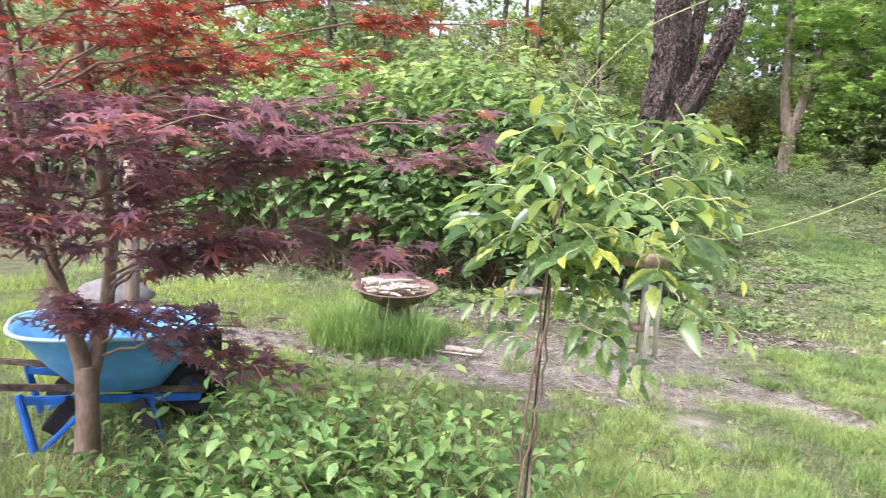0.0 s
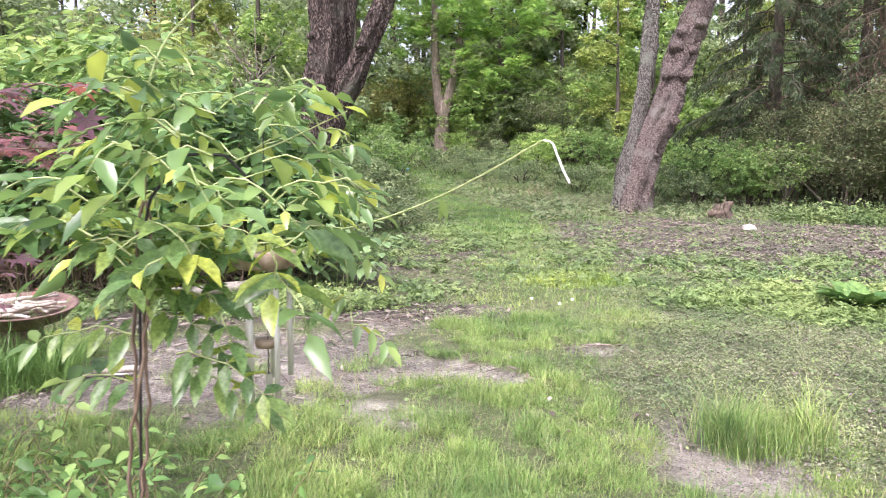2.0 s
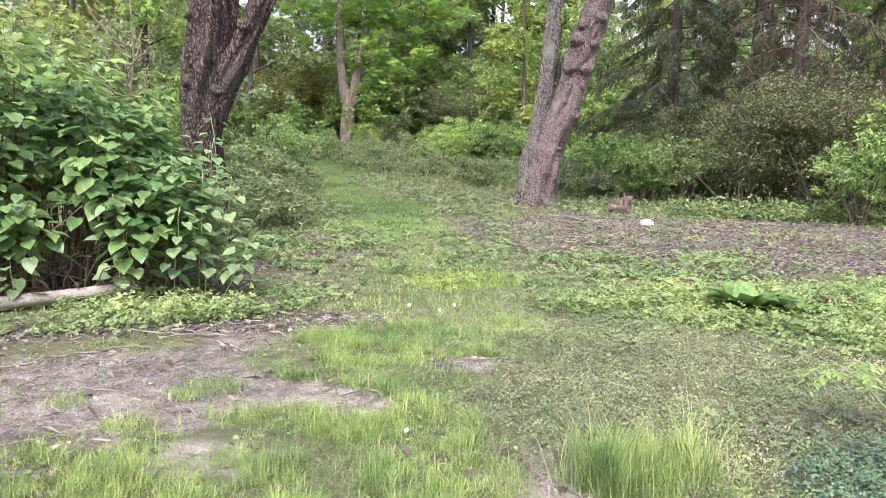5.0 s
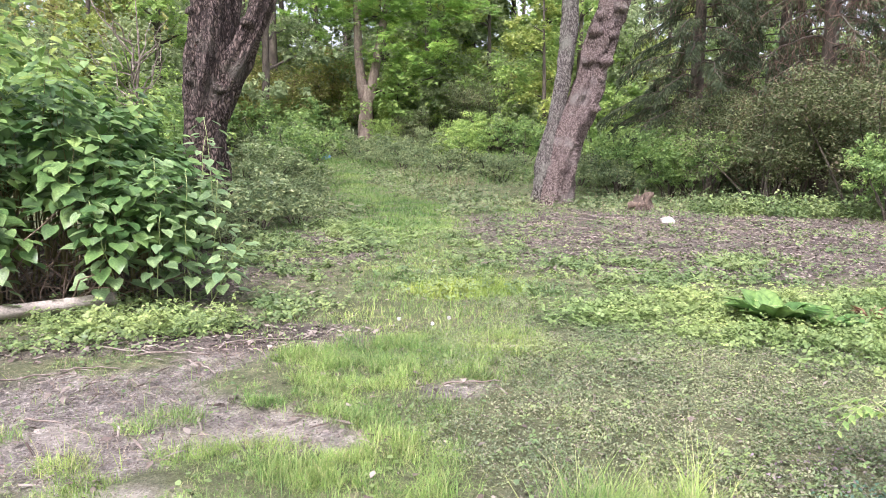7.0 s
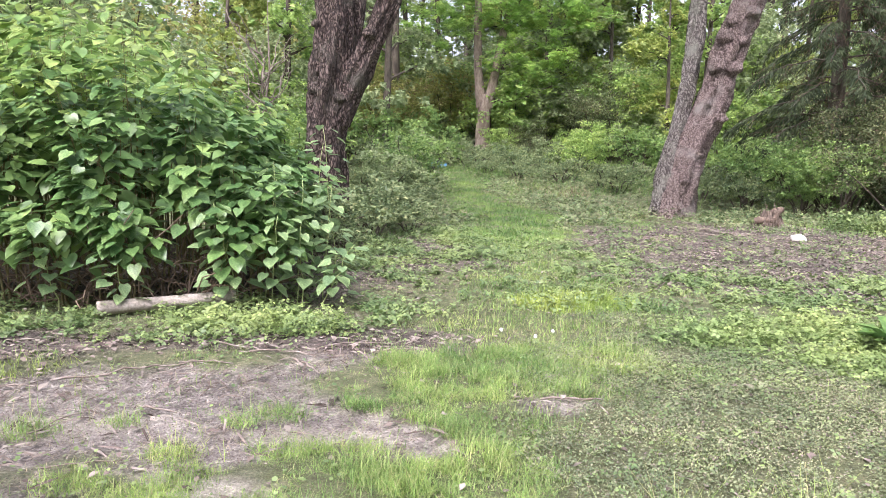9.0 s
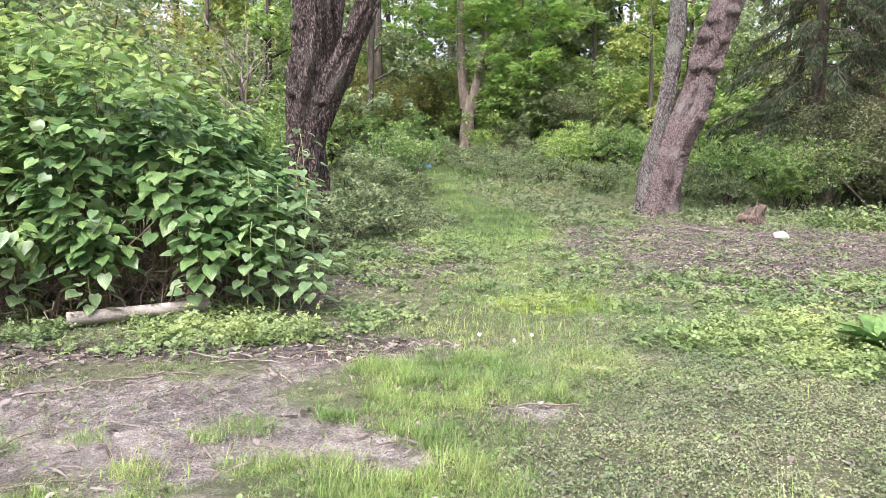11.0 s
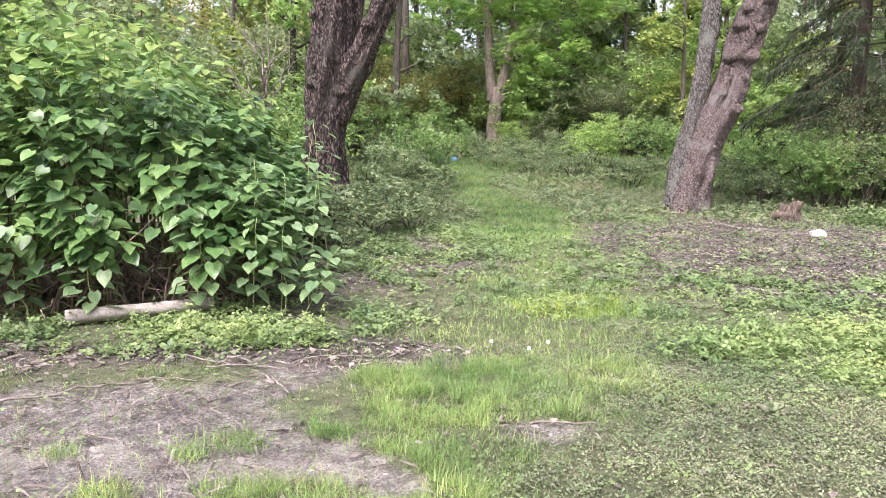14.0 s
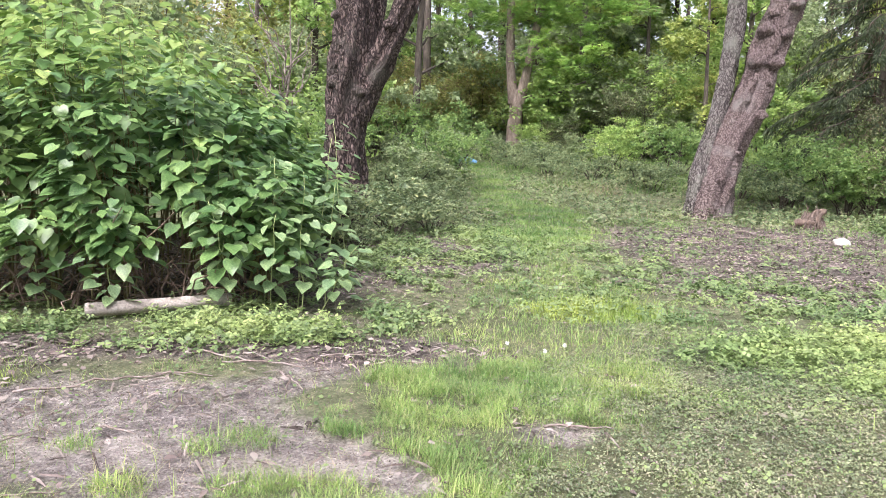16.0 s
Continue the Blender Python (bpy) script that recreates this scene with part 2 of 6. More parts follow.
def ground_material():
    m, n, l, b = mat("soil_and_litter", 0.95)
    tc = n.new("ShaderNodeTexCoord")

    def noise_tex(s, d=6):
        t = n.new("ShaderNodeTexNoise")
        t.inputs["Scale"].default_value, t.inputs["Detail"].default_value, t.inputs["Roughness"].default_value = s, d, 0.65
        l.new(tc.outputs["Object"], t.inputs["Vector"])
        return t.outputs[0]

    def mix(f, a, c):
        x = n.new("ShaderNodeMix")
        x.data_type = "RGBA"
        l.new(f, x.inputs["Factor"])
        l.new(a, x.inputs["A"])
        l.new(c, x.inputs["B"])
        return x.outputs["Result"]

    green = ramp(n, [(0.38, (0.06, 0.065, 0.03)), (0.5, (0.12, 0.135, 0.06)), (0.6, (0.24, 0.23, 0.13))])
    pale = ramp(n, [(0.4, (0.075, 0.064, 0.057)), (0.47, (0.185, 0.16, 0.143)), (0.525, (0.3, 0.268, 0.24)), (0.575, (0.5, 0.455, 0.4))])
    dark = ramp(n, [(0.38, (0.034, 0.027, 0.022)), (0.5, (0.1, 0.081, 0.068)), (0.62, (0.24, 0.2, 0.17))])
    sand = ramp(n, [(0.4, (0.2, 0.175, 0.15)), (0.5, (0.42, 0.375, 0.325)), (0.6, (0.62, 0.57, 0.5))])
    big, fine, mid = noise_tex(1.3), noise_tex(60.0, 8), noise_tex(9.0)
    s = n.new("ShaderNodeMath")
    s.operation = "MULTIPLY_ADD"
    l.new(mid, s.inputs[0])
    s.inputs[1].default_value = 0.35
    h = n.new("ShaderNodeMath")
    h.operation = "MULTIPLY"
    l.new(fine, h.inputs[0])
    h.inputs[1].default_value = 0.4
    g2 = n.new("ShaderNodeMath")
    g2.operation = "MULTIPLY_ADD"
    l.new(big, g2.inputs[0])
    g2.inputs[1].default_value = 0.25
    l.new(h.outputs[0], g2.inputs[2])
    l.new(g2.outputs[0], s.inputs[2])
    for r in (green, pale, dark, sand):
        l.new(s.outputs[0], r.inputs[0])
    at_pale = n.new("ShaderNodeAttribute")
    at_pale.attribute_name = "bare"
    at_dark = n.new("ShaderNodeAttribute")
    at_dark.attribute_name = "dug"
    c = mix(at_pale.outputs["Fac"], green.outputs[0], pale.outputs[0])
    c = mix(at_dark.outputs["Fac"], c, dark.outputs[0])
    at_sand = n.new("ShaderNodeAttribute")
    at_sand.attribute_name = "sand"
    c = mix(at_sand.outputs["Fac"], c, sand.outputs[0])
    l.new(c, b.inputs["Base Color"])
    bp = n.new("ShaderNodeBump")
    bp.inputs["Strength"].default_value, bp.inputs["Distance"].default_value = 1.0, 0.1
    l.new(s.outputs[0], bp.inputs["Height"])
    l.new(bp.outputs[0], b.inputs["Normal"])
    return m


M_GROUND = ground_material()

# ---- shapes ----
rng = np.random.default_rng(7)


def vnoise(x, y, scale, seed=0):
    """Smooth value noise, 0 to 1, on numpy arrays."""
    x, y = np.asarray(x, float) / scale + seed * 17.3, np.asarray(y, float) / scale - seed * 9.1
    xi, yi = np.floor(x), np.floor(y)
    fx, fy = x - xi, y - yi
    fx, fy = fx * fx * (3 - 2 * fx), fy * fy * (3 - 2 * fy)

    def h(a, b):
        v = np.sin(a * 127.1 + b * 311.7 + seed * 74.7) * 43758.5453
        return v - np.floor(v)

    return (h(xi, yi) * (1 - fx) + h(xi + 1, yi) * fx) * (1 - fy) + (h(xi, yi + 1) * (1 - fx) + h(xi + 1, yi + 1) * fx) * fy


def step(a, b, v):
    t = np.clip((np.asarray(v, float) - a) / (b - a), 0, 1)
    return t * t * (3 - 2 * t)


def height(x, y):
    """The ground's height: flat by the camera, rising gently into the wood."""
    x, y = np.asarray(x, float), np.asarray(y, float)
    z = 1.1 * step(17, 38, y) + 2.2 * step(34, 70, y) + 0.25 * step(5, 14, -x - 1.5)
    return z + 0.05 * (vnoise(x, y, 1.7, 1) - 0.5) + 0.03 * (vnoise(x, y, 0.5, 2) - 0.5)


def mesh_from(name, v, f, material, smooth=True):
    """A mesh from numpy arrays; all the faces have the same number of corners."""
    v, f = np.asarray(v, np.float32), np.asarray(f, np.int32)
    me = bpy.data.meshes.new(name)
    me.vertices.add(len(v))
    me.vertices.foreach_set("co", v.ravel())
    k = f.shape[1]
    me.loops.add(f.size)
    me.loops.foreach_set("vertex_index", f.ravel())
    me.polygons.add(len(f))
    me.polygons.foreach_set("loop_start", np.arange(0, f.size, k, dtype=np.int32))
    if smooth:
        me.polygons.foreach_set("use_smooth", np.ones(len(f), bool))
    me.materials.append(material)
    me.update(calc_edges=True)
    return me


def group_at(name, x=0.0, y=0.0, z=0.0, label="", category="", group="", kind=""):
    e = new(name)
    e.location = (x, y, z)
    return tagged(e, label, category, group, kind)


def part(name, me, parent, label="", kind=""):
    ob = new(name, me)
    if parent is not None:
        ob.parent = parent
    return tagged(ob, label, kind=kind)


def unit(a):
    return a / np.maximum(np.linalg.norm(a, axis=-1, keepdims=True), 1e-9)


def turns(tip, up):
    """Axes for leaves whose tip points along tip and whose face looks along up."""
    y = unit(tip)
    x = unit(np.cross(y, up))
    z = np.cross(x, y)
    return np.stack([x, y, z], -1)


def scatter(name, shape, places, R, size, material, parent=None, label="", kind=""):
    """One mesh of many copies of a small shape."""
    tv, tf = shape
    size = np.broadcast_to(np.asarray(size, float), (len(places),) if np.ndim(size) < 2 else (len(places), 3))
    s = size[:, None, None] if size.ndim == 1 else size[:, None, :]
    v = np.einsum("nij,nkj->nki", R, tv[None] * s) + places[:, None]
    f = tf[None] + (np.arange(len(places)) * len(tv))[:, None, None]
    me = mesh_from(name, v.reshape(-1, 3), f.reshape(-1, tf.shape[1]), material)
    return part(name, me, parent, label, kind)


def leafage(name, shape, P, R, S, material, parent, near, count=300):
    """Leaves on a plant: those nearest to a spot are objects of their own on one mesh, the rest one joined mesh."""
    order = np.argsort(np.linalg.norm(P - np.asarray(near), axis=1))
    one, rest = order[:count], order[count:]
    me = mesh_from(name, shape[0], shape[1], material)
    for i in one:
        ob = new(name, me)
        ob.parent = parent
        m = np.eye(4)
        m[:3, :3] = R[i] * S[i]
        m[:3, 3] = P[i]
        ob.matrix_basis = Matrix(m.tolist())
    if len(rest):
        scatter(name + "_mass", shape, P[rest], R[rest], S[rest], material, parent, "", "stuff")


LEAF = (np.array([(0, 0, 0), (-.2, .3, .05), (.2, .3, .05), (0, .4, -.01), (-.16, .65, .03), (.16, .65, .03), (0, 1, -.1), (0, .7, -.03)], float),
        np.array([(0, 3, 1), (0, 2, 3), (1, 3, 4), (2, 5, 3), (3, 7, 4), (3, 5, 7), (4, 7, 6), (5, 6, 7)]))
HEART = (np.array([(0, 0, 0), (-.26, -.12, .05), (.26, -.12, .05), (-.47, .18, .07), (.47, .18, .07), (-.41, .55, .04), (.41, .55, .04), (-.2, .85, -.03), (.2, .85, -.03), (0, 1.1, -.14),
                   (0, .25, -.03), (0, .62, -.05)], float),
         np.array([(0, 10, 1), (0, 2, 10), (1, 10, 3), (2, 4, 10), (3, 10, 5), (4, 6, 10), (10, 11, 5), (10, 6, 11), (5, 11, 7), (6, 8, 11), (7, 11, 9), (8, 9, 11)]))
DIAMOND = (np.array([(0, 0, 0), (-.3, .45, .08), (.3, .45, .08), (0, 1, -.05)], float), np.array([(0, 2, 1), (1, 2, 3)]))
ROUND = (np.array([(0, 0, -.03), (-.46, .38, .08), (-.25, .92, .04), (.25, .92, .04), (.46, .38, .08)], float), np.array([(0, 4, 1), (1, 4, 3), (1, 3, 2)]))
TRI = (np.array([(-.3, .12, 0), (.34, .3, .07), (0, 1, -.05)], float), np.array([(0, 1, 2)]))
THIN = (np.array([(-.5, 0, 0), (.5, 0, 0), (0, 1, .3)], float), np.array([(0, 1, 2)]))
BLADE = (np.array([(-.5, 0, 0), (.5, 0, 0), (-.4, .55, .1), (.4, .55, .1), (0, 1, .45)], float), np.array([(0, 1, 2), (1, 3, 2), (2, 3, 4)]))



def trifoil():
    """A low plant's leaf: three blunt leaflets on one stalk."""
    v, f = [], []
    for a in (-1.5, 0.0, 1.5):
        c, s = math.cos(a), math.sin(a)
        k = len(v)
        v += [(x * c + y * s, -x * s + y * c, z) for x, y, z in ((0, .08, 0), (-.3, .5, .08), (.3, .5, .08), (0, .95, -.06))]
        f += [(k, k + 2, k + 1), (k + 1, k + 2, k + 3)]
    return np.array(v, float), np.array(f)


TRIFOIL = trifoil()


def palmate(lobes=7, notch=0.34):
    """A deeply cut leaf with narrow pointed lobes, as of a Japanese maple."""
    v, f = [(0, 0, 0)], []
    for i in range(lobes):
        a = radians(-128 + 256 * i / (lobes - 1))
        r = 1.0 - 0.42 * abs(i - (lobes - 1) / 2) / ((lobes - 1) / 2)
        for da, rr, z in ((-0.33, notch * 0.85, 0.02), (-0.17, r * 0.58, 0.03), (0, r, -0.1), (0.17, r * 0.58, 0.03), (0.33, notch * 0.85, 0.02)):
            v.append((rr * math.sin(a + da), rr * math.cos(a + da), z))
        k = 1 + 5 * i
        f += [(0, k + 1, k), (0, k + 3, k + 1), (k + 1, k + 3, k + 2), (0, k + 4, k + 3)]
    return np.array(v, float), np.array(f)


PALM = palmate(7, 0.42)
GREENPALM = palmate(5, 0.75)


def tube(points, radii, sides=8, bump=0.0, seed=0, cap=True):
    """A tapered tube along points: vertices and four-cornered faces."""
    p, r = np.asarray(points, float), np.asarray(radii, float)
    d = unit(np.gradient(p, axis=0))
    ref = np.where(np.abs(d[:, 2:3]) > 0.9, np.array([[1.0, 0, 0]]), np.array([[0, 0, 1.0]]))
    a = unit(np.cross(d, ref))
    for i in range(1, len(a)):
        a[i] = unit(a[i - 1] - d[i] * (a[i - 1] @ d[i]))
    b = np.cross(d, a)
    th = np.arange(sides) / sides * 2 * math.pi
    rr = np.repeat(r[:, None], sides, 1)
    if bump:
        along = np.cumsum(np.r_[0, np.linalg.norm(np.diff(p, axis=0), axis=1)])
        n1 = vnoise(np.cos(th)[None] * 2.2 + along[:, None] * 0.35, np.sin(th)[None] * 2.2 + along[:, None] * 0.9, 0.7, seed)
        n2 = vnoise(th[None] * sides / 6.0 + 0 * along[:, None], along[:, None] * 2.2 + 0 * th[None], 0.55, seed + 3)
        rr = rr * (1 + bump * (n1 - 0.5) * 1.2 + bump * 0.7 * (n2 - 0.5))
    v = p[:, None] + rr[..., None] * (np.cos(th)[None, :, None] * a[:, None] + np.sin(th)[None, :, None] * b[:, None])
    m, f = len(p), []
    i, j = np.meshgrid(np.arange(m - 1), np.arange(sides), indexing="ij")
    q = np.stack([i * sides + j, i * sides + (j + 1) % sides, (i + 1) * sides + (j + 1) % sides, (i + 1) * sides + j], -1).reshape(-1, 4)
    v = v.reshape(-1, 3)
    if cap:
        v = np.vstack([v, p[0], p[-1]])
        n0 = m * sides
        k = np.arange(sides)
        k2 = (k + 1) % sides
        q = np.vstack([q, np.stack([k2, k, np.full(sides, n0), np.full(sides, n0)], -1)[:0]])
        e = (m - 1) * sides
        half = np.arange(0, sides - 1, 2)
        q = np.vstack([q, np.stack([e + half, e + half + 1, e + (half + 2) % sides, np.full(len(half), n0 + 1)], -1)])
    return v, q


def join(pieces):
    """Several (vertices, faces) in one."""
    vs, fs, n = [], [], 0
    for v, f in pieces:
        vs.append(v)
        fs.append(f + n)
        n += len(v)
    return np.vstack(vs), np.vstack(fs)


def bend(p0, p1, sag=0.0, n=8, wig=0.0, r=None):
    """Points from p0 to p1, bowed by sag in z and wiggling."""
    t = np.linspace(0, 1, n)[:, None]
    p = np.asarray(p0, float) * (1 - t) + np.asarray(p1, float) * t
    p[:, 2] += sag * 4 * (t * (1 - t))[:, 0]
    if wig:
        w = (r or rng).normal(0, wig, (n, 3))
        w[0] = w[-1] = 0
        p += w
    return p


def random_leaves(n, tilt=0.5, r=rng):
    """Tip and face directions of leaves that lie roughly level."""
    a = r.uniform(0, 2 * math.pi, n)
    tip = np.stack([np.cos(a), np.sin(a), r.normal(-0.25, tilt, n)], -1)
    up = np.stack([r.normal(0, tilt, n), r.normal(0, tilt, n), np.ones(n)], -1)
    return turns(tip, up)


# ---- ground ----
def axis(lo, hi, d, far):
    fine = np.arange(lo, hi + d / 2, d)
    grow = d * 1.13 ** np.arange(1, 200)
    up = hi + np.cumsum(grow)
    dn = lo - np.cumsum(grow)
    return np.concatenate([dn[dn > -far][::-1], fine, up[up < far]])


def band(x, y, pts):
    """How far inside a strip given by (x, y, half width) points: 1 on its line, 0 at its edge."""
    best = np.full(np.shape(x), -9.0)
    for (x0, y0, w0), (x1, y1, w1) in zip(pts, pts[1:]):
        L = (x1 - x0) ** 2 + (y1 - y0) ** 2
        t = np.clip(((x - x0) * (x1 - x0) + (y - y0) * (y1 - y0)) / L, 0, 1)
        d = np.hypot(x - x0 - t * (x1 - x0), y - y0 - t * (y1 - y0))
        best = np.maximum(best, 1 - d / (w0 + t * (w1 - w0)))
    return best


def blot(x, y, cx, cy, rx, ry, turn=0.0):
    c, s = math.cos(radians(turn)), math.sin(radians(turn))
    u, v = (x - cx) * c + (y - cy) * s, -(x - cx) * s + (y - cy) * c
    return 1 - np.hypot(u / rx, v / ry)


BARE = [(-5.2, 2.3, 0.3), (-4.0, 2.9, 0.45), (-2.8, 3.35, 0.75), (-1.7, 3.85, 0.85), (-0.9, 3.75, 0.5), (-0.3, 3.6, 0.22)]


def bare_amount(x, y):
    m = np.maximum(band(x, y, BARE), blot(x, y, 0.66, 2.5, 0.36, 0.5, 10))
    m = np.maximum(m, blot(x, y, -0.95, 5.2, 0.7, 0.3, 20))
    m = np.maximum(m, 0.6 * blot(x, y, 0.43, 4.35, 0.24, 0.15))
    return step(-0.12, 0.35, m + 0.75 * (vnoise(x, y, 0.5, 5) - 0.5) + 0.5 * (vnoise(x, y, 0.16, 6) - 0.5))


def dug_amount(x, y):
    m = np.maximum(blot(x, y, 5.4, 12.9, 5.2, 4.4, 8), blot(x, y, 9.5, 11.0, 4.5, 3.0))
    m = np.maximum(m, 0.8 * blot(x, y, 4.3, 9.4, 3.6, 2.0, 5))
    m = np.maximum(m, 0.8 * blot(x, y, -1.7, 10.0, 1.7, 2.0))
    m = np.maximum(m, 0.8 * blot(x, y, -4.2, 8.4, 3.6, 2.6))
    m = np.maximum(m, 0.6 * blot(x, y, -1.6, 5.35, 1.6, 0.4, 15))
    m = np.maximum(m, 0.5 * blot(x, y, -3.2, 4.9, 1.2, 0.5, 12))
    return step(-0.05, 0.3, m + 0.35 * (vnoise(x, y, 0.9, 8) - 0.5) + 0.2 * (vnoise(x, y, 0.25, 9) - 0.5))


def sand_amount(x, y):
    """Bleached sandy patches where the soil is trodden hardest."""
    m = np.maximum(blot(x, y, -0.95, 3.6, 0.75, 0.2, 8), blot(x, y, -2.0, 3.5, 0.6, 0.17, 15))
    m = np.maximum(m, blot(x, y, 0.66, 2.5, 0.36, 0.5, 10))
    m = np.maximum(m, blot(x, y, -1.0, 2.9, 0.5, 0.16, -12))
    return 0.85 * step(0.0, 0.5, m + 0.7 * (vnoise(x, y, 0.3, 15) - 0.5) + 0.5 * (vnoise(x, y, 0.09, 16) - 0.5))


gx, gy = axis(-9, 11, 0.1, 700), axis(-3, 20, 0.1, 700)
GX, GY = np.meshgrid(gx, gy, indexing="ij")
GZ = height(GX, GY) + 0.02 * (vnoise(GX, GY, 0.16, 12) - 0.5) - 0.02 * bare_amount(GX, GY)
ii, jj = np.meshgrid(np.arange(len(gx) - 1), np.arange(len(gy) - 1), indexing="ij")
w = len(gy)
faces = np.stack([ii * w + jj, (ii + 1) * w + jj, (ii + 1) * w + jj + 1, ii * w + jj + 1], -1).reshape(-1, 4)
gme = mesh_from("ground", np.stack([GX, GY, GZ], -1).reshape(-1, 3), faces, M_GROUND)
for att, fn in (("bare", bare_amount), ("dug", dug_amount), ("sand", sand_amount)):
    gme.attributes.new(att, "FLOAT", "POINT").data.foreach_set("value", fn(GX, GY).ravel().astype(np.float32))
ground = tagged(part("ground", gme, None), "uneven garden soil with bare patches and leaf litter", "ground", kind="structure")


def place_on(x, y, lift=0.0):
    return np.stack([x, y, height(x, y) + lift], -1)


def sow(n, x0, x1, y0, y1, chance, r=rng):
    x, y = r.uniform(x0, x1, n), r.uniform(y0, y1, n)
    keep = r.uniform(0, 1, n) < chance(x, y)
    return x[keep], y[keep]


# ---- grass and low plants ----
STRIP = [(0.0, 1.0, 1.1), (-0.1, 2.8, 0.75), (-0.15, 4.3, 0.7), (0.1, 6.0, 0.75), (0.5, 7.3, 0.85), (-0.1, 9.2, 0.6), (-0.5, 12.1, 0.8), (-0.6, 16.3, 1.1),
         (-1.95, 21.6, 1.2), (-3.6, 27.8, 0.9), (-5.4, 33.0, 0.7)]


def weedy_corner(x, y):
    """Where the lawn gives way to weeds and dark soil before the thicket."""
    return step(-4.1, -3.5, x) * step(4.1, 4.5, y) * (1 - step(-1.0, -0.5, x))


def grass_amount(x, y):
    m = band(x, y, STRIP) + (0.9 * (vnoise(x, y, 2.2, 24) - 0.5) + 0.6 * (vnoise(x, y, 0.8, 25) - 0.5)) * step(8, 13, y)
    m = np.maximum(m, blot(x, y, -1.7, 2.1, 2.4, 0.85, 12))
    m = np.maximum(m, blot(x, y, -5.4, 3.9, 3.2, 1.1, 12) - 1.5 * weedy_corner(x, y))
    m = np.maximum(m, blot(x, y, -4.5, 1.2, 3.5, 1.5, 20))
    m = np.maximum(m, blot(x, y, 9.0, 16.2, 7.0, 1.2, 8))
    g = step(-0.1 - 0.2 * (1 - step(7, 9, y)) * step(4.4, 5, y), 0.35, m + 0.7 * (vnoise(x, y, 0.7, 21) - 0.5) + 0.75 * (vnoise(x, y, 0.17, 22) - 0.5))
    g = np.maximum(g, 0.14 * (vnoise(x, y, 0.3, 23) > 0.6))
    return g * (1 - 0.93 * bare_amount(x, y)) * (1 - 0.8 * dug_amount(x, y))


def grass(name, n, box, chance, tall, wide, material, label, spread=0.45, clump=0.25, shape=THIN):
    x, y = sow(n, *box, chance)
    k = len(x)
    a = rng.uniform(0, 2 * math.pi, k)
    lean = np.abs(rng.normal(0, spread, k))
    tip = np.stack([np.cos(a) * lean, np.sin(a) * lean, np.ones(k)], -1)
    face = np.stack([np.cos(a), np.sin(a), -lean * 0 + 0.05], -1)
    h = tall * rng.lognormal(0, 0.3, k) * (1 - clump + 2 * clump * vnoise(x, y, 0.25, 30))
    ob = scatter(name, shape, place_on(x, y, -0.01), turns(tip, face), np.stack([np.full(k, wide) * rng.uniform(.6, 1.4, k), h, h], -1), material)
    return tagged(ob, label, "grass", kind="stuff")


grass("near_grass", 520000, (-4.4, 1.6, 1.4, 5.6), lambda x, y: grass_amount(x, y) * (0.12 + 0.88 * (vnoise(x, y, 0.13, 61) + 0.5 * vnoise(x, y, 0.4, 62) > 0.68)), 0.06, 0.0026, M_GRASS, "short yellow-green lawn grass in uneven patches", 0.8, 0.6, BLADE)
grass("middle_grass", 320000, (-8.5, 4.0, 0.5, 14.0), lambda x, y: grass_amount(x, y) * step(2.5, 5.0, np.hypot(x, y - 1)), 0.065, 0.0062, M_GRASS, "yellow-green grass along the trodden way", 0.75, 0.4)
grass("far_grass", 330000, (-8, 14, 11.0, 36.0), grass_amount, 0.09, 0.012, M_GRASS_FAR, "longer green grass towards the wood", 0.6, 0.4)
grass("garden_lawn", 130000, (-9.5, -2.3, 1.3, 6.2), lambda x, y: step(-.15, .25, np.maximum(blot(x, y, -4.9, 2.9, 3.6, 1.5, 28), blot(x, y, -3.6, 1.5, 1.8, 1.1)) + .5 * (vnoise(x, y, .5, 63) - .5)) * (1 - weedy_corner(x, y)) * (1 - bare_amount(x, y)) * (0.3 + 0.7 * (vnoise(x, y, .16, 64) > .4)), 0.07, 0.005, M_GRASS_BRIGHT, "lush fresh green lawn in the garden", 0.6)
grass("bright_tussock", 16000, (-0.6, 1.6, 6.0, 8.4), lambda x, y: step(0, .5, blot(x, y, 0.5, 7.15, 0.75, 0.5)), 0.085, 0.008, M_GRASS_BRIGHT, "vivid lime green tussock of fine grass")
grass("far_herbs", 60000, (-7, 9, 17, 36), lambda x, y: (0.03 + 0.9 * step(20, 27, y) * (vnoise(x, y, 1.2, 66) > .45)) * (1 - step(-.3, .4, band(x, y, STRIP))), 0.33, 0.011, M_GRASS_FAR, "tall pale grass and herbs before the wood", 0.45)
grass("dead_grass", 9000, (-3, 3, 18, 27), lambda x, y: step(0, .4, np.maximum(blot(x, y, 0.6, 22.6, 0.9, 0.7), blot(x, y, -0.4, 23.8, 0.6, 0.6)) + .5 * (vnoise(x, y, .4, 67) - .5)), 0.42, 0.009, M_STRAW, "patch of dead straw-coloured tall grass", 0.6)
grass("thatch", 70000, (-4.6, 4.6, 1.3, 9.0), lambda x, y: 0.25 + 0.5 * (vnoise(x, y, 0.2, 68) > 0.5), 0.05, 0.0026, M_STRAW, "dry straw and dead grass lying on the soil", 2.6)
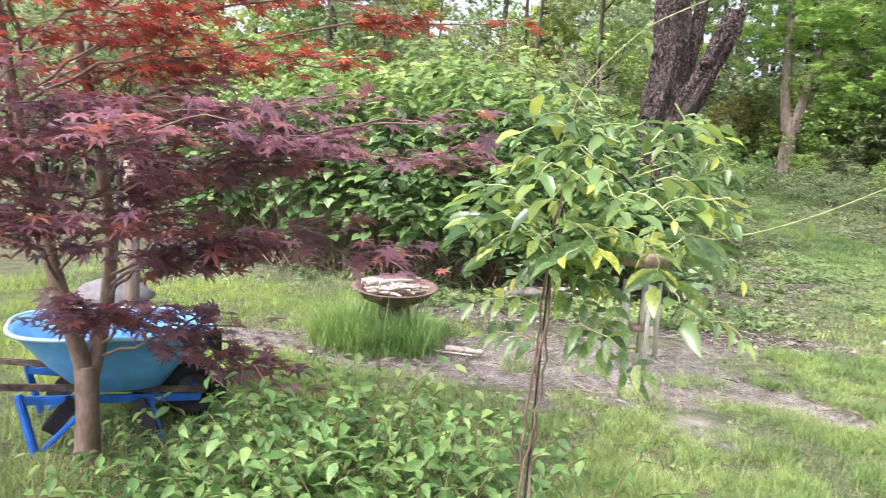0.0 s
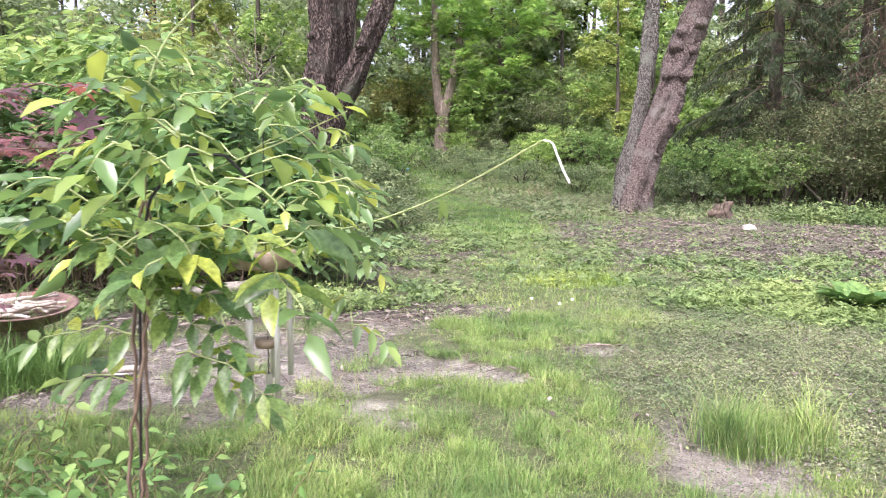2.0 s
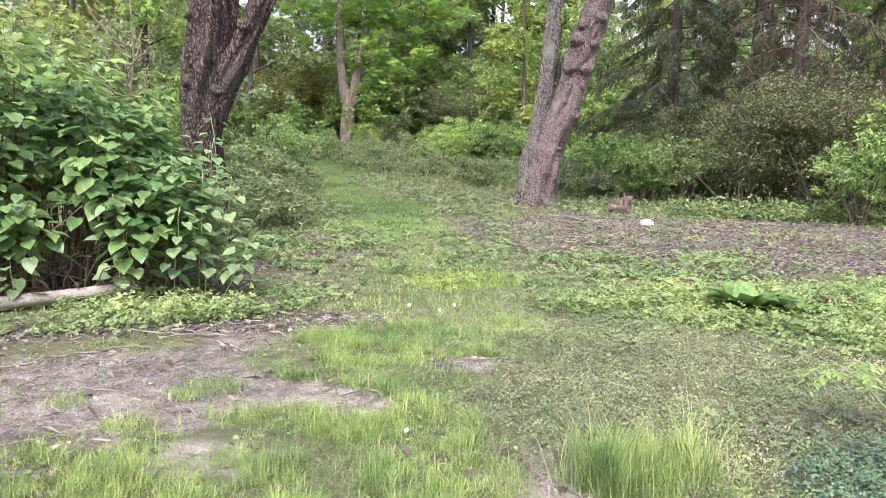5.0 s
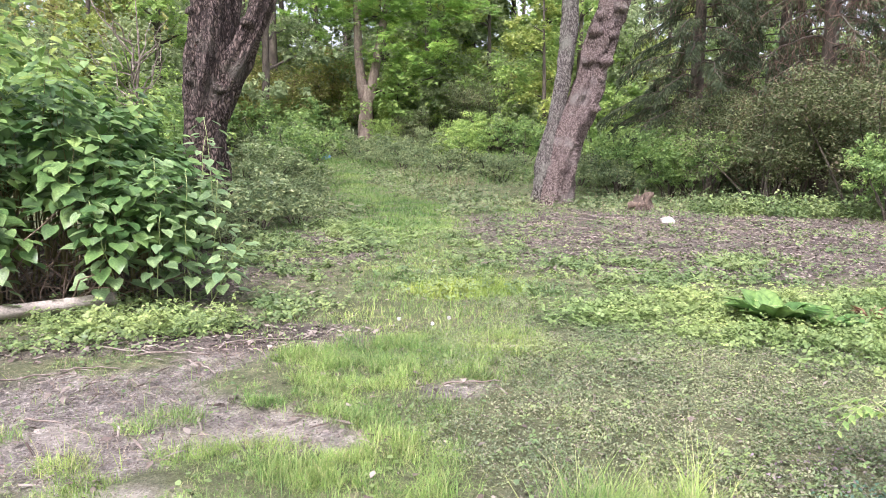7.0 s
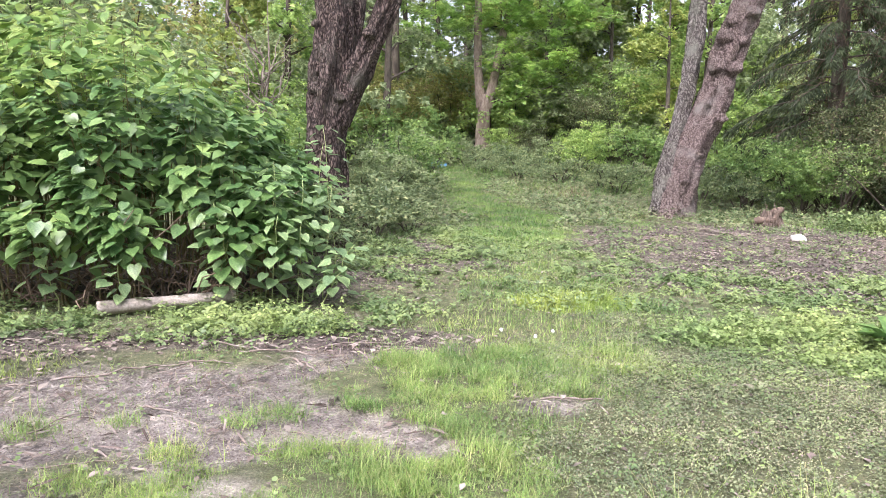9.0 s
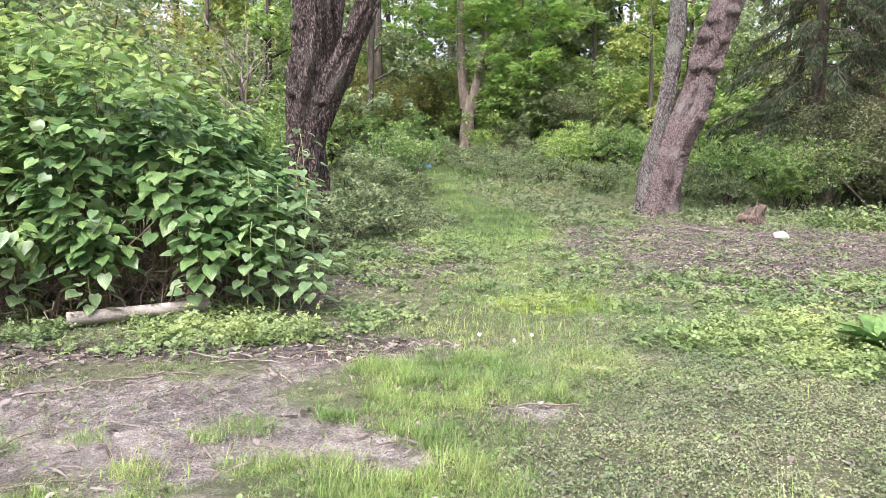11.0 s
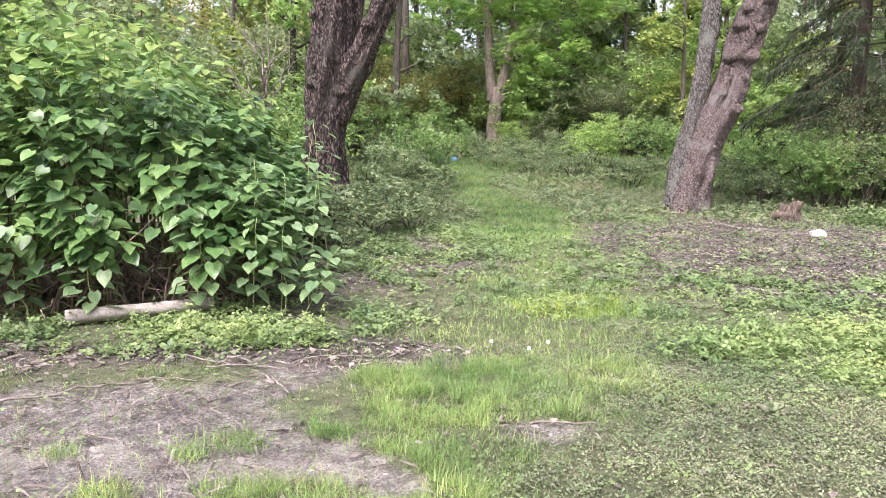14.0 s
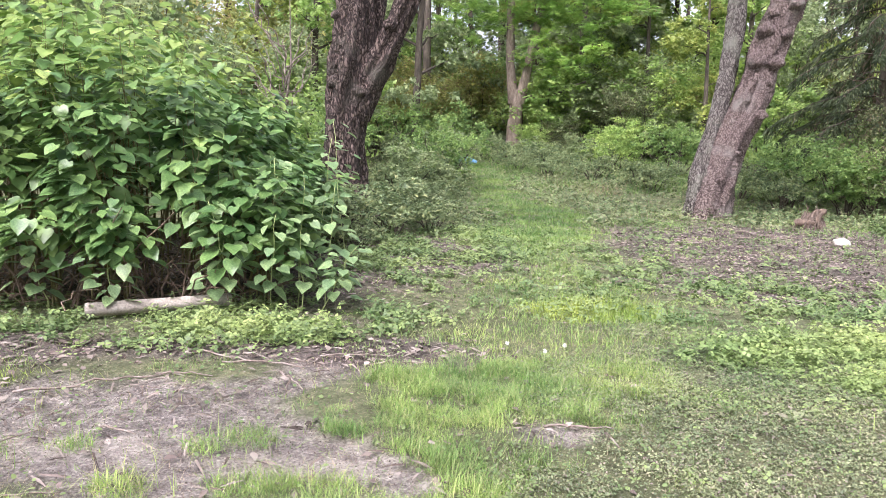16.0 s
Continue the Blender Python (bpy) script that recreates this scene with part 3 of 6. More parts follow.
grass("stray_grass", 60000, (-3.5, 5.5, 2.0, 13.0), lambda x, y: 0.55 * (vnoise(x, y, 0.35, 69) + 0.5 * vnoise(x, y, 0.11, 70) > 0.95), 0.075, 0.0032, M_GRASS_FAR, "stray wisps of green grass among weeds", 0.6)
grass("back_lawn", 30000, (-9, 8, -9, 2.2), lambda x, y: 0.9 * (np.hypot(x, y - 3) > 1.5) * (vnoise(x, y, 0.6, 71) > 0.25), 0.07, 0.009, M_GRASS, "mown grass lawn round the garden", 0.7)
grass("barrow_grass", 60000, (-4.8, -1.0, -0.3, 1.7), lambda x, y: 0.25 + 0.7 * (vnoise(x, y, .2, 72) + .4 * vnoise(x, y, .6, 73) > .6), 0.07, 0.004, M_GRASS, "uneven garden grass round the wheelbarrow", 0.7)
grass("tall_tuft", 30000, (0.4, 1.7, 2.3, 3.5), lambda x, y: step(-.1, .9, blot(x, y, 0.93, 2.72, 0.38, 0.28)), 0.2, 0.003, M_GRASS, "tall tuft of fresh green grass", 0.34, 0.5, BLADE)


TUFTS = [(-1.14, 3.85, .15), (-1.28, 3.66, .09), (-.94, 3.37, .15), (-1.41, 3.23, .13), (-2.26, 3.38, .14), (-1.86, 3.54, .1), (-1.24, 3.05, .14), (-1.7, 2.9, .15), (-.58, 3.48, .12), (-3.4, 3.2, .15)]


def tuft_amount(x, y):
    m = np.full(np.shape(x), -1.0)
    for cx, cy, rr in TUFTS:
        m = np.maximum(m, blot(x, y, cx, cy, rr * 1.3, rr))
    return step(0, .5, m)


grass("soil_tuft", 60000, (-4, 0, 2.6, 4.4), tuft_amount, 0.06, 0.003, M_GRASS, "thin tufts of grass on the bare soil", 0.8, 0.25, BLADE)


def leaf_cover(name, n, box, chance, size, material, lift, label, shape=DIAMOND, tilt=0.4):
    x, y = sow(n, *box, chance)
    k = len(x)
    z = np.abs(rng.normal(0, lift, k)) + 0.01
    ob = scatter(name, shape, place_on(x, y, z), random_leaves(k, tilt), size * rng.uniform(.6, 1.4, k), material)
    return tagged(ob, label, "weeds", kind="stuff")


def ivy_amount(x, y):
    m = np.maximum(blot(x, y, 2.2, 4.3, 2.6, 2.2), blot(x, y, 4.0, 6.0, 3.6, 2.4))
    return step(-0.05, 0.4, m + 0.5 * (vnoise(x, y, 0.6, 41) - 0.5)) * (0.25 + 0.75 * (vnoise(x, y, 0.22, 42) + 0.6 * vnoise(x, y, 0.7, 43) > 0.72)) * (1 - bare_amount(x, y))


def weed_amount(x, y):
    m = np.maximum(band(x, y, [(-5.5, 5.0, 0.7), (-3.0, 5.5, 0.75), (-1.4, 6.3, 0.9), (-1.3, 8.5, 1.1), (-2.0, 12.5, 1.4)]), blot(x, y, 2.5, 8.2, 3.2, 1.6, 8))
    m = np.maximum(m, 0.7 * blot(x, y, -0.5, 9.5, 2.6, 2.4))
    return step(-0.05, 0.5, m + 0.6 * (vnoise(x, y, 0.8, 44) - 0.5)) * (0.06 + 0.94 * (vnoise(x, y, 0.3, 45) + 0.7 * vnoise(x, y, 0.95, 46) > 0.92))


def pale_amount(x, y):
    m = np.maximum(1.3 * blot(x, y, 2.6, 6.0, 1.7, 1.1, 5), 1.3 * blot(x, y, 4.3, 5.6, 2.4, 1.9))
    m = np.maximum(m, 0.7 * blot(x, y, -2.0, 5.6, 1.3, 0.35, 15))
    return step(0.0, 0.5, m + 0.5 * (vnoise(x, y, 0.5, 47) - 0.5)) * (0.25 + 0.75 * (vnoise(x, y, 0.22, 48) > 0.38))


leaf_cover("ground_ivy", 260000, (0.0, 5.0, 2.0, 6.8), ivy_amount, 0.0145, M_IVY, 0.02, "dense dull green creeping ground cover", DIAMOND, 0.45)
leaf_cover("clover_weeds", 26000, (0.0, 5.0, 2.0, 7.0), lambda x, y: ivy_amount(x, y) * (0.12 + 0.6 * (vnoise(x, y, 0.45, 52) > 0.62)), 0.023, M_WEED, 0.028, "fresh green three-leaved weeds among the ground cover", TRIFOIL, 0.35)
leaf_cover("low_weeds", 105000, (-6.5, 6.0, 4.2, 14.5), weed_amount, 0.046, M_WEED, 0.055, "low patches of broad-leaved green weeds", TRIFOIL)
leaf_cover("small_weeds", 90000, (-6.5, 6.0, 4.2, 14.5), lambda x, y: 0.12 + 0.5 * weed_amount(x, y), 0.024, M_WEED, 0.02, "tiny weeds creeping over the soil", DIAMOND)
leaf_cover("pale_weeds", 150000, (-3.5, 8.5, 4.4, 9.5), pale_amount, 0.036, M_YWEED, 0.06, "pale yellow-green patch of soft weeds", TRIFOIL)
leaf_cover("sparse_weeds", 60000, (-5, 11, 8, 17.5), lambda x, y: 0.03 + 0.24 * (vnoise(x, y, 0.5, 50) + 0.5 * vnoise(x, y, 1.6, 53) > 0.88), 0.045, M_WEED, 0.04, "scattered small weeds on dug soil", TRIFOIL)
leaf_cover("bank_weeds", 62000, (-9, 13, 14, 37), lambda x, y: (0.2 + 0.8 * (vnoise(x, y, 1.5, 51) > 0.5)) * (1 - grass_amount(x, y)) * (1 - dug_amount(x, y)), 0.075, M_RANK, 0.1, "rank green herbs before the wood", TRIFOIL)
leaf_cover("nettles", 34000, (5.5, 13.5, 13.0, 17.5), lambda x, y: step(-.1, .4, band(x, y, [(6.5, 16.3, .8), (9.5, 15.2, 1.0), (13, 13.8, 1.0)]) + .6 * (vnoise(x, y, .6, 95) - .5)), 0.075, M_WEED, 0.2, "stand of knee-high fresh green nettles", DIAMOND, 0.5)
leaf_cover("leaf_litter", 70000, (-6.5, 11, 2.6, 17.5), lambda x, y: np.maximum(0.9 * dug_amount(x, y), 0.1), 0.055, M_LITTER, 0.008, "dry brown leaf litter and wood chips", DIAMOND, 0.15)
SPLINT = (np.array([(-.05, 0, 0), (.05, 0, 0), (-.04, 1, .03), (.04, 1, .03), (0, .5, .09)], float), np.array([(0, 4, 2), (1, 3, 4), (0, 1, 4)]))
leaf_cover("twig_litter", 26000, (-5, 11, 2.6, 17), lambda x, y: np.maximum(0.5 * bare_amount(x, y), 0.6 * dug_amount(x, y)) + 0.04, 0.1, M_LITTER, 0.006, "short dry twigs strewn over the soil", SPLINT, 0.12)
leaf_cover("small_seedlings", 9000, (-5, 1.5, 1.8, 6.0), lambda x, y: 0.1 + 0.5 * (vnoise(x, y, 0.25, 97) > 0.62), 0.022, M_WEED, 0.012, "tiny green seedlings on trodden ground", ROUND, 0.3)
leaf_cover("soil_crumbs", 80000, (-5, 1.4, 2, 5.5), lambda x, y: 0.7 * bare_amount(x, y) + 0.07, 0.0105, M_LITTER, 0.003, "small stones and crumbs on bare soil", DIAMOND, 0.3)


# ---- knotweed thicket ----
def thicket():
    root = group_at("knotweed_thicket", -4.4, 7.6, 0, "dense thicket of tall green heart-leaved knotweed canes", "bush")
    r = np.random.default_rng(11)
    n = 620
    canes, P, TIP, UP, S, HI = [], [], [], [], [], []
    made = 0
    while made < n:
        x, y = r.uniform(-11.5, -1.6), r.uniform(5.2, 11.5)
        front = 5.75 + 0.22 * (x + 4.5) + 0.03 * (x + 4.5) ** 2
        edge = min(1.0, max(0.0, (-2.45 - 0.32 * (y - 7.2) - x) / 2.0), max(0, (y - front) / 1.1), max(0.0, (11.3 - y) / 1.5), max(0.0, (x + 0.9 + 1.04 * (y + 1.05)) / 1.6))
        if edge <= 0.02 or r.uniform() > 0.35 + 0.65 * (1 - edge):
            continue
        made += 1
        h = (0.75 + 2.5 * edge ** 0.65) * r.uniform(0.85, 1.12)
        out = np.array([x + 4.8, (y - 8.5) * 1.3, 0.0])
        out = out / (np.linalg.norm(out) + 0.3) + r.normal(0, 0.35, 3) * (1, 1, 0)
        lean = r.uniform(0.1, 0.32) * h * (1.3 - edge)
        t = np.linspace(0, 1, 7)[:, None]
        base = np.array([x, y, float(height(x, y)) - 0.03])
        p = base + np.array([0, 0, h]) * (t - 0.12 * t ** 3) + out * lean * t ** 2
        p[1:-1] += r.normal(0, 0.02, (5, 3))
        canes.append(tube(p + 0, np.linspace(0.011, 0.0006, 7) , 5, cap=False))
        k = int(r.integers(36, 50))
        lo = 0.4 + 0.08 * edge
        u = np.sort(r.uniform(lo, 1.0, k))
        q = np.stack([np.interp(u, t[:, 0], p[:, c]) for c in range(3)], -1)
        a = r.uniform(0, 2 * math.pi, k)
        side = np.stack([np.cos(a), np.sin(a), np.zeros(k)], -1) + 0.8 * out
        side = unit(side)
        reach = (0.1 + 0.32 * (1 - u) + 0.1 * r.uniform(0, 1, k))[:, None]
        q = q + side * reach + np.array([0, 0, 1]) * (0.04 * r.normal(0, 1, k))[:, None]
        tip = side * 0.8 + np.stack([0 * u, 0 * u, -(0.1 + 0.75 * r.uniform(0, 1, k)) * np.clip(1.3 - 0.95 * u, 0.12, 1)], -1) + r.normal(0, 0.2, (k, 3))
        up = np.stack([0 * u, 0 * u, 0 * u + 1.1], -1) + 0.42 * side + r.normal(0, 0.25, (k, 3))
        ok = q[:, 2] > 0.34 + 0.45 * r.uniform(0, 1, k)
        q, tip, up, u = q[ok], tip[ok], up[ok], u[ok]
        k = len(u)
        P.append(q), TIP.append(tip), UP.append(up)
        S.append(r.uniform(0.105, 0.18, k) * (1.22 - 0.5 * u))
        HI.append(q[:, 2] + r.normal(0, 0.25, k))
    loc = np.array(root.location)
    order = np.argsort([np.hypot(c[0][0, 0] + 2.2, c[0][0, 1] - 5.5) for c in canes])
    for i in order[:260]:
        part("cane", mesh_from("cane", canes[i][0] - loc, canes[i][1], M_CANE), root)
    v, f = join([canes[i] for i in order[260:]])
    part("cane_mass", mesh_from("cane_mass", v - loc, f, M_CANE), root, "brown-green jointed canes", "stuff")
    P, TIP, UP, S, HI = (np.concatenate(a) for a in (P, TIP, UP, S, HI))
    # Leaves above about two metres take the paler leaf colours.
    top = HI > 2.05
    R = turns(TIP, UP)
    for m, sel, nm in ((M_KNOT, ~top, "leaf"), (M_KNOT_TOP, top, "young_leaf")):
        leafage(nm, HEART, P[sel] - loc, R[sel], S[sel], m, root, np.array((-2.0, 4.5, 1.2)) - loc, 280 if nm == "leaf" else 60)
    dead = []
    for i in range(320):
        x = r.uniform(-9, -2.6)
        y = 5.7 + 0.22 * (x + 4.5) + 0.03 * (x + 4.5) ** 2 + r.uniform(0, 0.9)
        a = r.uniform(0, 6.28)
        L = r.uniform(0.4, 1.1)
        dead.append(tube(bend((x, y, 0.02), (x + L * math.cos(a), y + L * math.sin(a) * 0.6, r.uniform(0.05, 1.1)), r.uniform(-0.05, 0.2), 6, 0.03, r), np.linspace(0.008, 0.004, 6), 5, cap=False))
    v, f = join(dead)
    part("dead_cane_tangle", mesh_from("dead_cane_tangle", v - loc, f, M_DEADCANE), root, "dry reddish-brown fallen canes", "stuff")


thicket()


# ---- trees ----
def trunk_part(name, pts, radii, material, parent, sides=20, bump=0.25, seed=1, label=""):
    n = 26
    t = np.linspace(0, 1, len(pts))
    tt = np.linspace(0, 1, n * 2)
    p = np.stack([np.interp(tt, t, np.asarray(pts, float)[:, c]) for c in range(3)], -1)
    for _ in range(3):
        p[1:-1] = (p[:-2] + 2 * p[1:-1] + p[2:]) / 4
    rr = np.interp(tt, t, radii)
    v, f = tube(p, rr, sides, bump, seed)
    return part(name, mesh_from(name, v, f, material), parent, label)


def burl(parent, x, y, z, r, material, seed):
    bm = bmesh.new()
    bmesh.ops.create_icosphere(bm, subdivisions=3, radius=1)
    for q in bm.verts:
        q.co *= 1 + 0.3 * noise.noise(q.co * 1.6 + Vector((seed, 0, 0))) + 0.12 * noise.noise(q.co * 5 + Vector((0, seed, 0)))
        q.co = Vector((q.co.x * r, q.co.y * r, q.co.z * r * 0.85)) + Vector((x, y, z))
    for fc in bm.faces:
        fc.smooth = True
    me = bpy.data.meshes.new("burl")
    bm.to_mesh(me)
    bm.free()
    me.materials.append(material)
    return part("burl", me, parent)


def crown_leaves(name, blobs, n, size, material, parent, shape=DIAMOND, tilt=0.5, seed=3):
    """Leaves gathered in uneven clumps inside ellipsoids (x, y, z, rx, ry, rz)."""
    r = np.random.default_rng(seed)
    P = []
    vol = np.array([b[3] * b[4] * b[5] for b in blobs]) ** 0.75
    for b, k in zip(blobs, (n * vol / vol.sum()).astype(int)):
        c = max(4, k // 22)
        d = unit(r.normal(0, 1, (c, 3))) * (r.uniform(0.15, 1, c) ** 0.5)[:, None]
        cl = np.array(b[:3]) + d * np.array(b[3:])
        q = cl[r.integers(0, c, k)] + r.normal(0, 1, (k, 3)) * np.array(b[3:]).min() * np.array([.16, .16, .09])
        P.append(q)
    P = np.vstack(P)
    return scatter(name, shape, P, random_leaves(len(P), tilt, r), size * r.uniform(.6, 1.4, len(P)), material, parent, "", "stuff")


# the furrowed old tree behind the thicket
tA = group_at("old_tree", -3.4, 12.3, 0, "old tree with dark furrowed bark, a burl and a cut fork", "tree")
trunk_part("trunk", [(-0.22, 0, -0.1), (-0.21, 0, 0.9), (-0.16, 0, 1.9), (-0.09, 0, 2.8), (-0.06, 0, 3.6), (-0.1, 0, 4.6), (-0.1, 0, 7), (0.3, 0, 10)], [0.4, 0.33, 0.34, 0.38, 0.28, 0.25, 0.2, 0.14], M_BARK, tA, 64, 0.42, 2)
trunk_part("fork_limb", [(0.0, -0.02, 1.9), (0.3, -0.05, 2.6), (0.6, -0.08, 3.2), (0.86, -0.1, 3.75), (1.02, -0.1, 4.2)], [0.2, 0.2, 0.17, 0.17, 0.15], M_BARK, tA, 36, 0.5, 5, "sawn-off side limb")
trunk_part("second_stem", [(0.05, 0.25, 2.6), (0.22, 0.35, 3.6), (0.4, 0.4, 5), (0.7, 0.5, 9)], [0.16, 0.13, 0.11, 0.08], M_BARK, tA, 14, 0.2, 6)
burl(tA, -0.26, -0.17, 2.75, 0.15, M_BARK, 1)
burl(tA, 0.85, -0.13, 3.9, 0.13, M_BARK, 4)
for bx, bz, br, sd in ((0.02, 3.6, 0.1, 7), (-0.3, 2.45, 0.13, 12), (-0.12, 3.05, 0.12, 14), (-0.3, 1.9, 0.1, 15), (0.1, 2.3, 0.11, 16), (-0.05, 2.7, 0.09, 17), (0.62, 3.35, 0.12, 18), (-0.28, 3.5, 0.09, 19)):
    burl(tA, bx, -0.24, bz, br, M_BARK, sd)
crown_leaves("crown", [(0, 0, 9, 3.5, 3.5, 2.2), (1.5, 1, 8, 2.5, 2.5, 1.5)], 6000, 0.14, M_FOREST[1], tA, seed=21)

v, f = tube(bend((0.9, -0.16, 4.0), (1.25, -0.25, 4.3), 0.12, 7, 0.02), np.linspace(0.03, 0.012, 7), 6)
part("broken_twig", mesh_from("broken_twig", v, f, M_TWIG), tA, "pale broken branch stub")
bare = group_at("bare_sapling", -5.6, 14.4, float(height(-5.6, 14.4)), "leafless pale grey sapling behind the thicket", "tree")
rb = np.random.default_rng(8)
for i in range(22):
    z = 0 if i == 0 else rb.uniform(1.2, 3.4)
    a, L = rb.uniform(0, 6.28), rb.uniform(.5, 1.1)
    e = (0.1, 0, 4.4) if i == 0 else (L * math.cos(a), L * math.sin(a), z + L * 1.3)
    v, f = tube(bend((0, 0, z), e, -0.1, 8, 0.05, rb), np.linspace(0.05 if i == 0 else 0.018, 0.006, 8), 6)
    part("stem" if i == 0 else "twig", mesh_from("bare_twig", v, f, M_TWIG), bare)

# the leaning pair of pinkish trunks by the dug ground
tB = group_at("leaning_tree", 3.2, 18.2, 0, "leaning old tree with two joined pinkish-grey knobbly trunks", "tree")
trunk_part("trunk", [(0.0, 0, -0.1), (0.08, 0, 0.8), (0.35, 0, 1.8), (0.72, 0, 2.8), (0.98, 0, 3.8), (1.2, 0, 4.6), (1.6, 0, 5.6), (2.4, 0.2, 8)], [0.5, 0.4, 0.35, 0.34, 0.32, 0.35, 0.28, 0.2], M_BARK_PINK, tB, 40, 0.45, 12)
trunk_part("second_stem", [(-0.28, 0.08, -0.1), (-0.24, 0.08, 1.0), (0.0, 0.1, 2.2), (0.2, 0.15, 3.4), (0.3, 0.2, 4.6), (0.4, 0.25, 7.5)], [0.26, 0.22, 0.19, 0.18, 0.18, 0.12], M_BARK_GREY, tB, 36, 0.5, 14, "grey lichened stem")
for bx, bz, br, sd in ((0.86, 2.35, 0.16, 2), (0.7, 3.55, 0.22, 3), (1.12, 3.5, 0.18, 5), (0.85, 4.2, 0.18, 8), (1.4, 4.75, 0.18, 9), (0.1, 0.9, 0.18, 11), (1.0, 3.05, 0.1, 21), (0.55, 2.7, 0.12, 22), (1.25, 4.1, 0.13, 23), (0.45, 1.5, 0.1, 24), (0.98, 4.55, 0.15, 25), (0.62, 2.05, 0.09, 26)):
    burl(tB, bx, -0.25, bz, br, M_BARK_PINK, sd)
crown_leaves("crown", [(1.5, 0, 9, 3.8, 3.5, 2.0), (-1.5, 1, 8.5, 2.5, 2.5, 1.5)], 6000, 0.15, M_FOREST[0], tB, seed=22)

# the green maple at the far end of the way
tC = group_at("pale_trunked_maple", -3.1, 35.0, float(height(-3.1, 35.0)), "far maple with a pale split trunk and bright green crown", "tree")
trunk_part("trunk", [(0, 0, -0.2), (0, 0, 1.5), (0.05, 0, 3.2)], [0.42, 0.34, 0.32], M_BARK_PALE, tC, 16, 0.3, 22)
trunk_part("left_limb", [(-0.12, 0, 2.6), (-0.35, 0, 4.5), (-0.4, 0, 7.5), (-0.6, 0, 11)], [0.26, 0.2, 0.17, 0.08], M_BARK_PALE, tC, 12, 0.2, 23)
trunk_part("right_limb", [(0.15, 0, 2.6), (0.5, 0, 4.2), (0.8, 0, 6.0), (1.6, 0, 9.5)], [0.27, 0.22, 0.18, 0.08], M_BARK_PALE, tC, 12, 0.2, 24)
trunk_part("low_branch", [(0.3, 0, 2.9), (1.5, 0, 2.9), (3.2, -0.3, 3.6)], [0.1, 0.08, 0.04], M_BARK_DARK, tC, 8, 0.2, 25)
crown_leaves("crown", [(2.0, -0.5, 5.0, 2.6, 2.2, 1.3), (3.4, 0, 6.8, 2.8, 2.2, 1.3), (0.5, -0.5, 7.5, 3.0, 2.5, 1.6), (-2.0, 0, 6.5, 1.8, 2, 1.2), (1.5, 0, 9.5, 4, 3, 2), (2.5, 0, 3.6, 1.8, 1.5, 0.6)],
             6500, 0.22, M_MAPLEGREEN, tC, GREENPALM, 0.35, 23)


def wood_tree(name, seed, tall, spread, leaves, size, material, low=0.15, bark=None):
    """A woodland tree: a slim trunk, limbs and a ragged crown that reaches low."""
    r = np.random.default_rng(seed)
    root = group_at(name, 0, 0, -80, "slender woodland tree with fresh spring leaves", "tree", "trees of the wood")
    px, py = r.normal(0, 0.25, 2) * tall / 8
    trunk = np.array([(0, 0, -0.3), (px * .3, py * .3, tall * .35), (px, py, tall * .7), (px * 1.5, py * 1.5, tall)])
    trunk_part("trunk", trunk, [tall * .014, tall * .011, tall * .007, tall * .002], bark or M_BARK_DARK, root, 10, 0.2, seed)
    blobs = []
    for i in range(10):
        u = low + (1 - low) * (i + r.uniform(0, 1)) / 10
        c = np.array([np.interp(u, [0, .35, .7, 1], trunk[:, k]) for k in range(3)])
        a = r.uniform(0, 6.28)
        L = spread * (1.05 - 0.65 * u) * r.uniform(0.5, 1)
        e = c + np.array([math.cos(a) * L, math.sin(a) * L, L * 0.35])
        v, f = tube(bend(c, e, 0.1, 6, 0.04, r), np.linspace(tall * .005, 0.01, 6), 5, cap=False)
        part("limb", mesh_from("limb", v, f, bark or M_BARK_DARK), root)
        blobs.append((*e, spread * r.uniform(.35, .6), spread * r.uniform(.35, .6), spread * r.uniform(.18, .34)))
    crown_leaves("crown", blobs, leaves, size, material, root, TRI, 0.55, seed + 1)
    return root


def wood_shrub(name, seed, tall, spread, leaves, size, material, label):
    r = np.random.default_rng(seed)
    root = group_at(name, 0, 0, -80, label, "shrub", "undergrowth of the wood")
    blobs = []
    for i in range(14):
        a, L = r.uniform(0, 6.28), spread * r.uniform(0.2, 0.9)
        e = np.array([math.cos(a) * L, math.sin(a) * L, tall * r.uniform(0.35, 0.9)])
        if i < 9:
            v, f = tube(bend((e[0] * .2, e[1] * .2, -0.1), e, 0.1, 6, 0.04, r), np.linspace(0.03, 0.008, 6), 5, cap=False)
            part("stem", mesh_from("stem", v, f, M_BARK_DARK), root)
        blobs.append((*e, spread * .4, spread * .4, tall * .22))
    crown_leaves("foliage", blobs, leaves, size, material, root, TRI, 0.55, seed + 1)
    return root


def put(kind, x, y, turn, k):
    m = Matrix.Translation((x, y, float(height(x, y)))) @ Matrix.Rotation(turn, 4, "Z") @ Matrix.Diagonal((k, k, k * rng.uniform(.9, 1.15), 1))
    return copy_thing(kind, m)


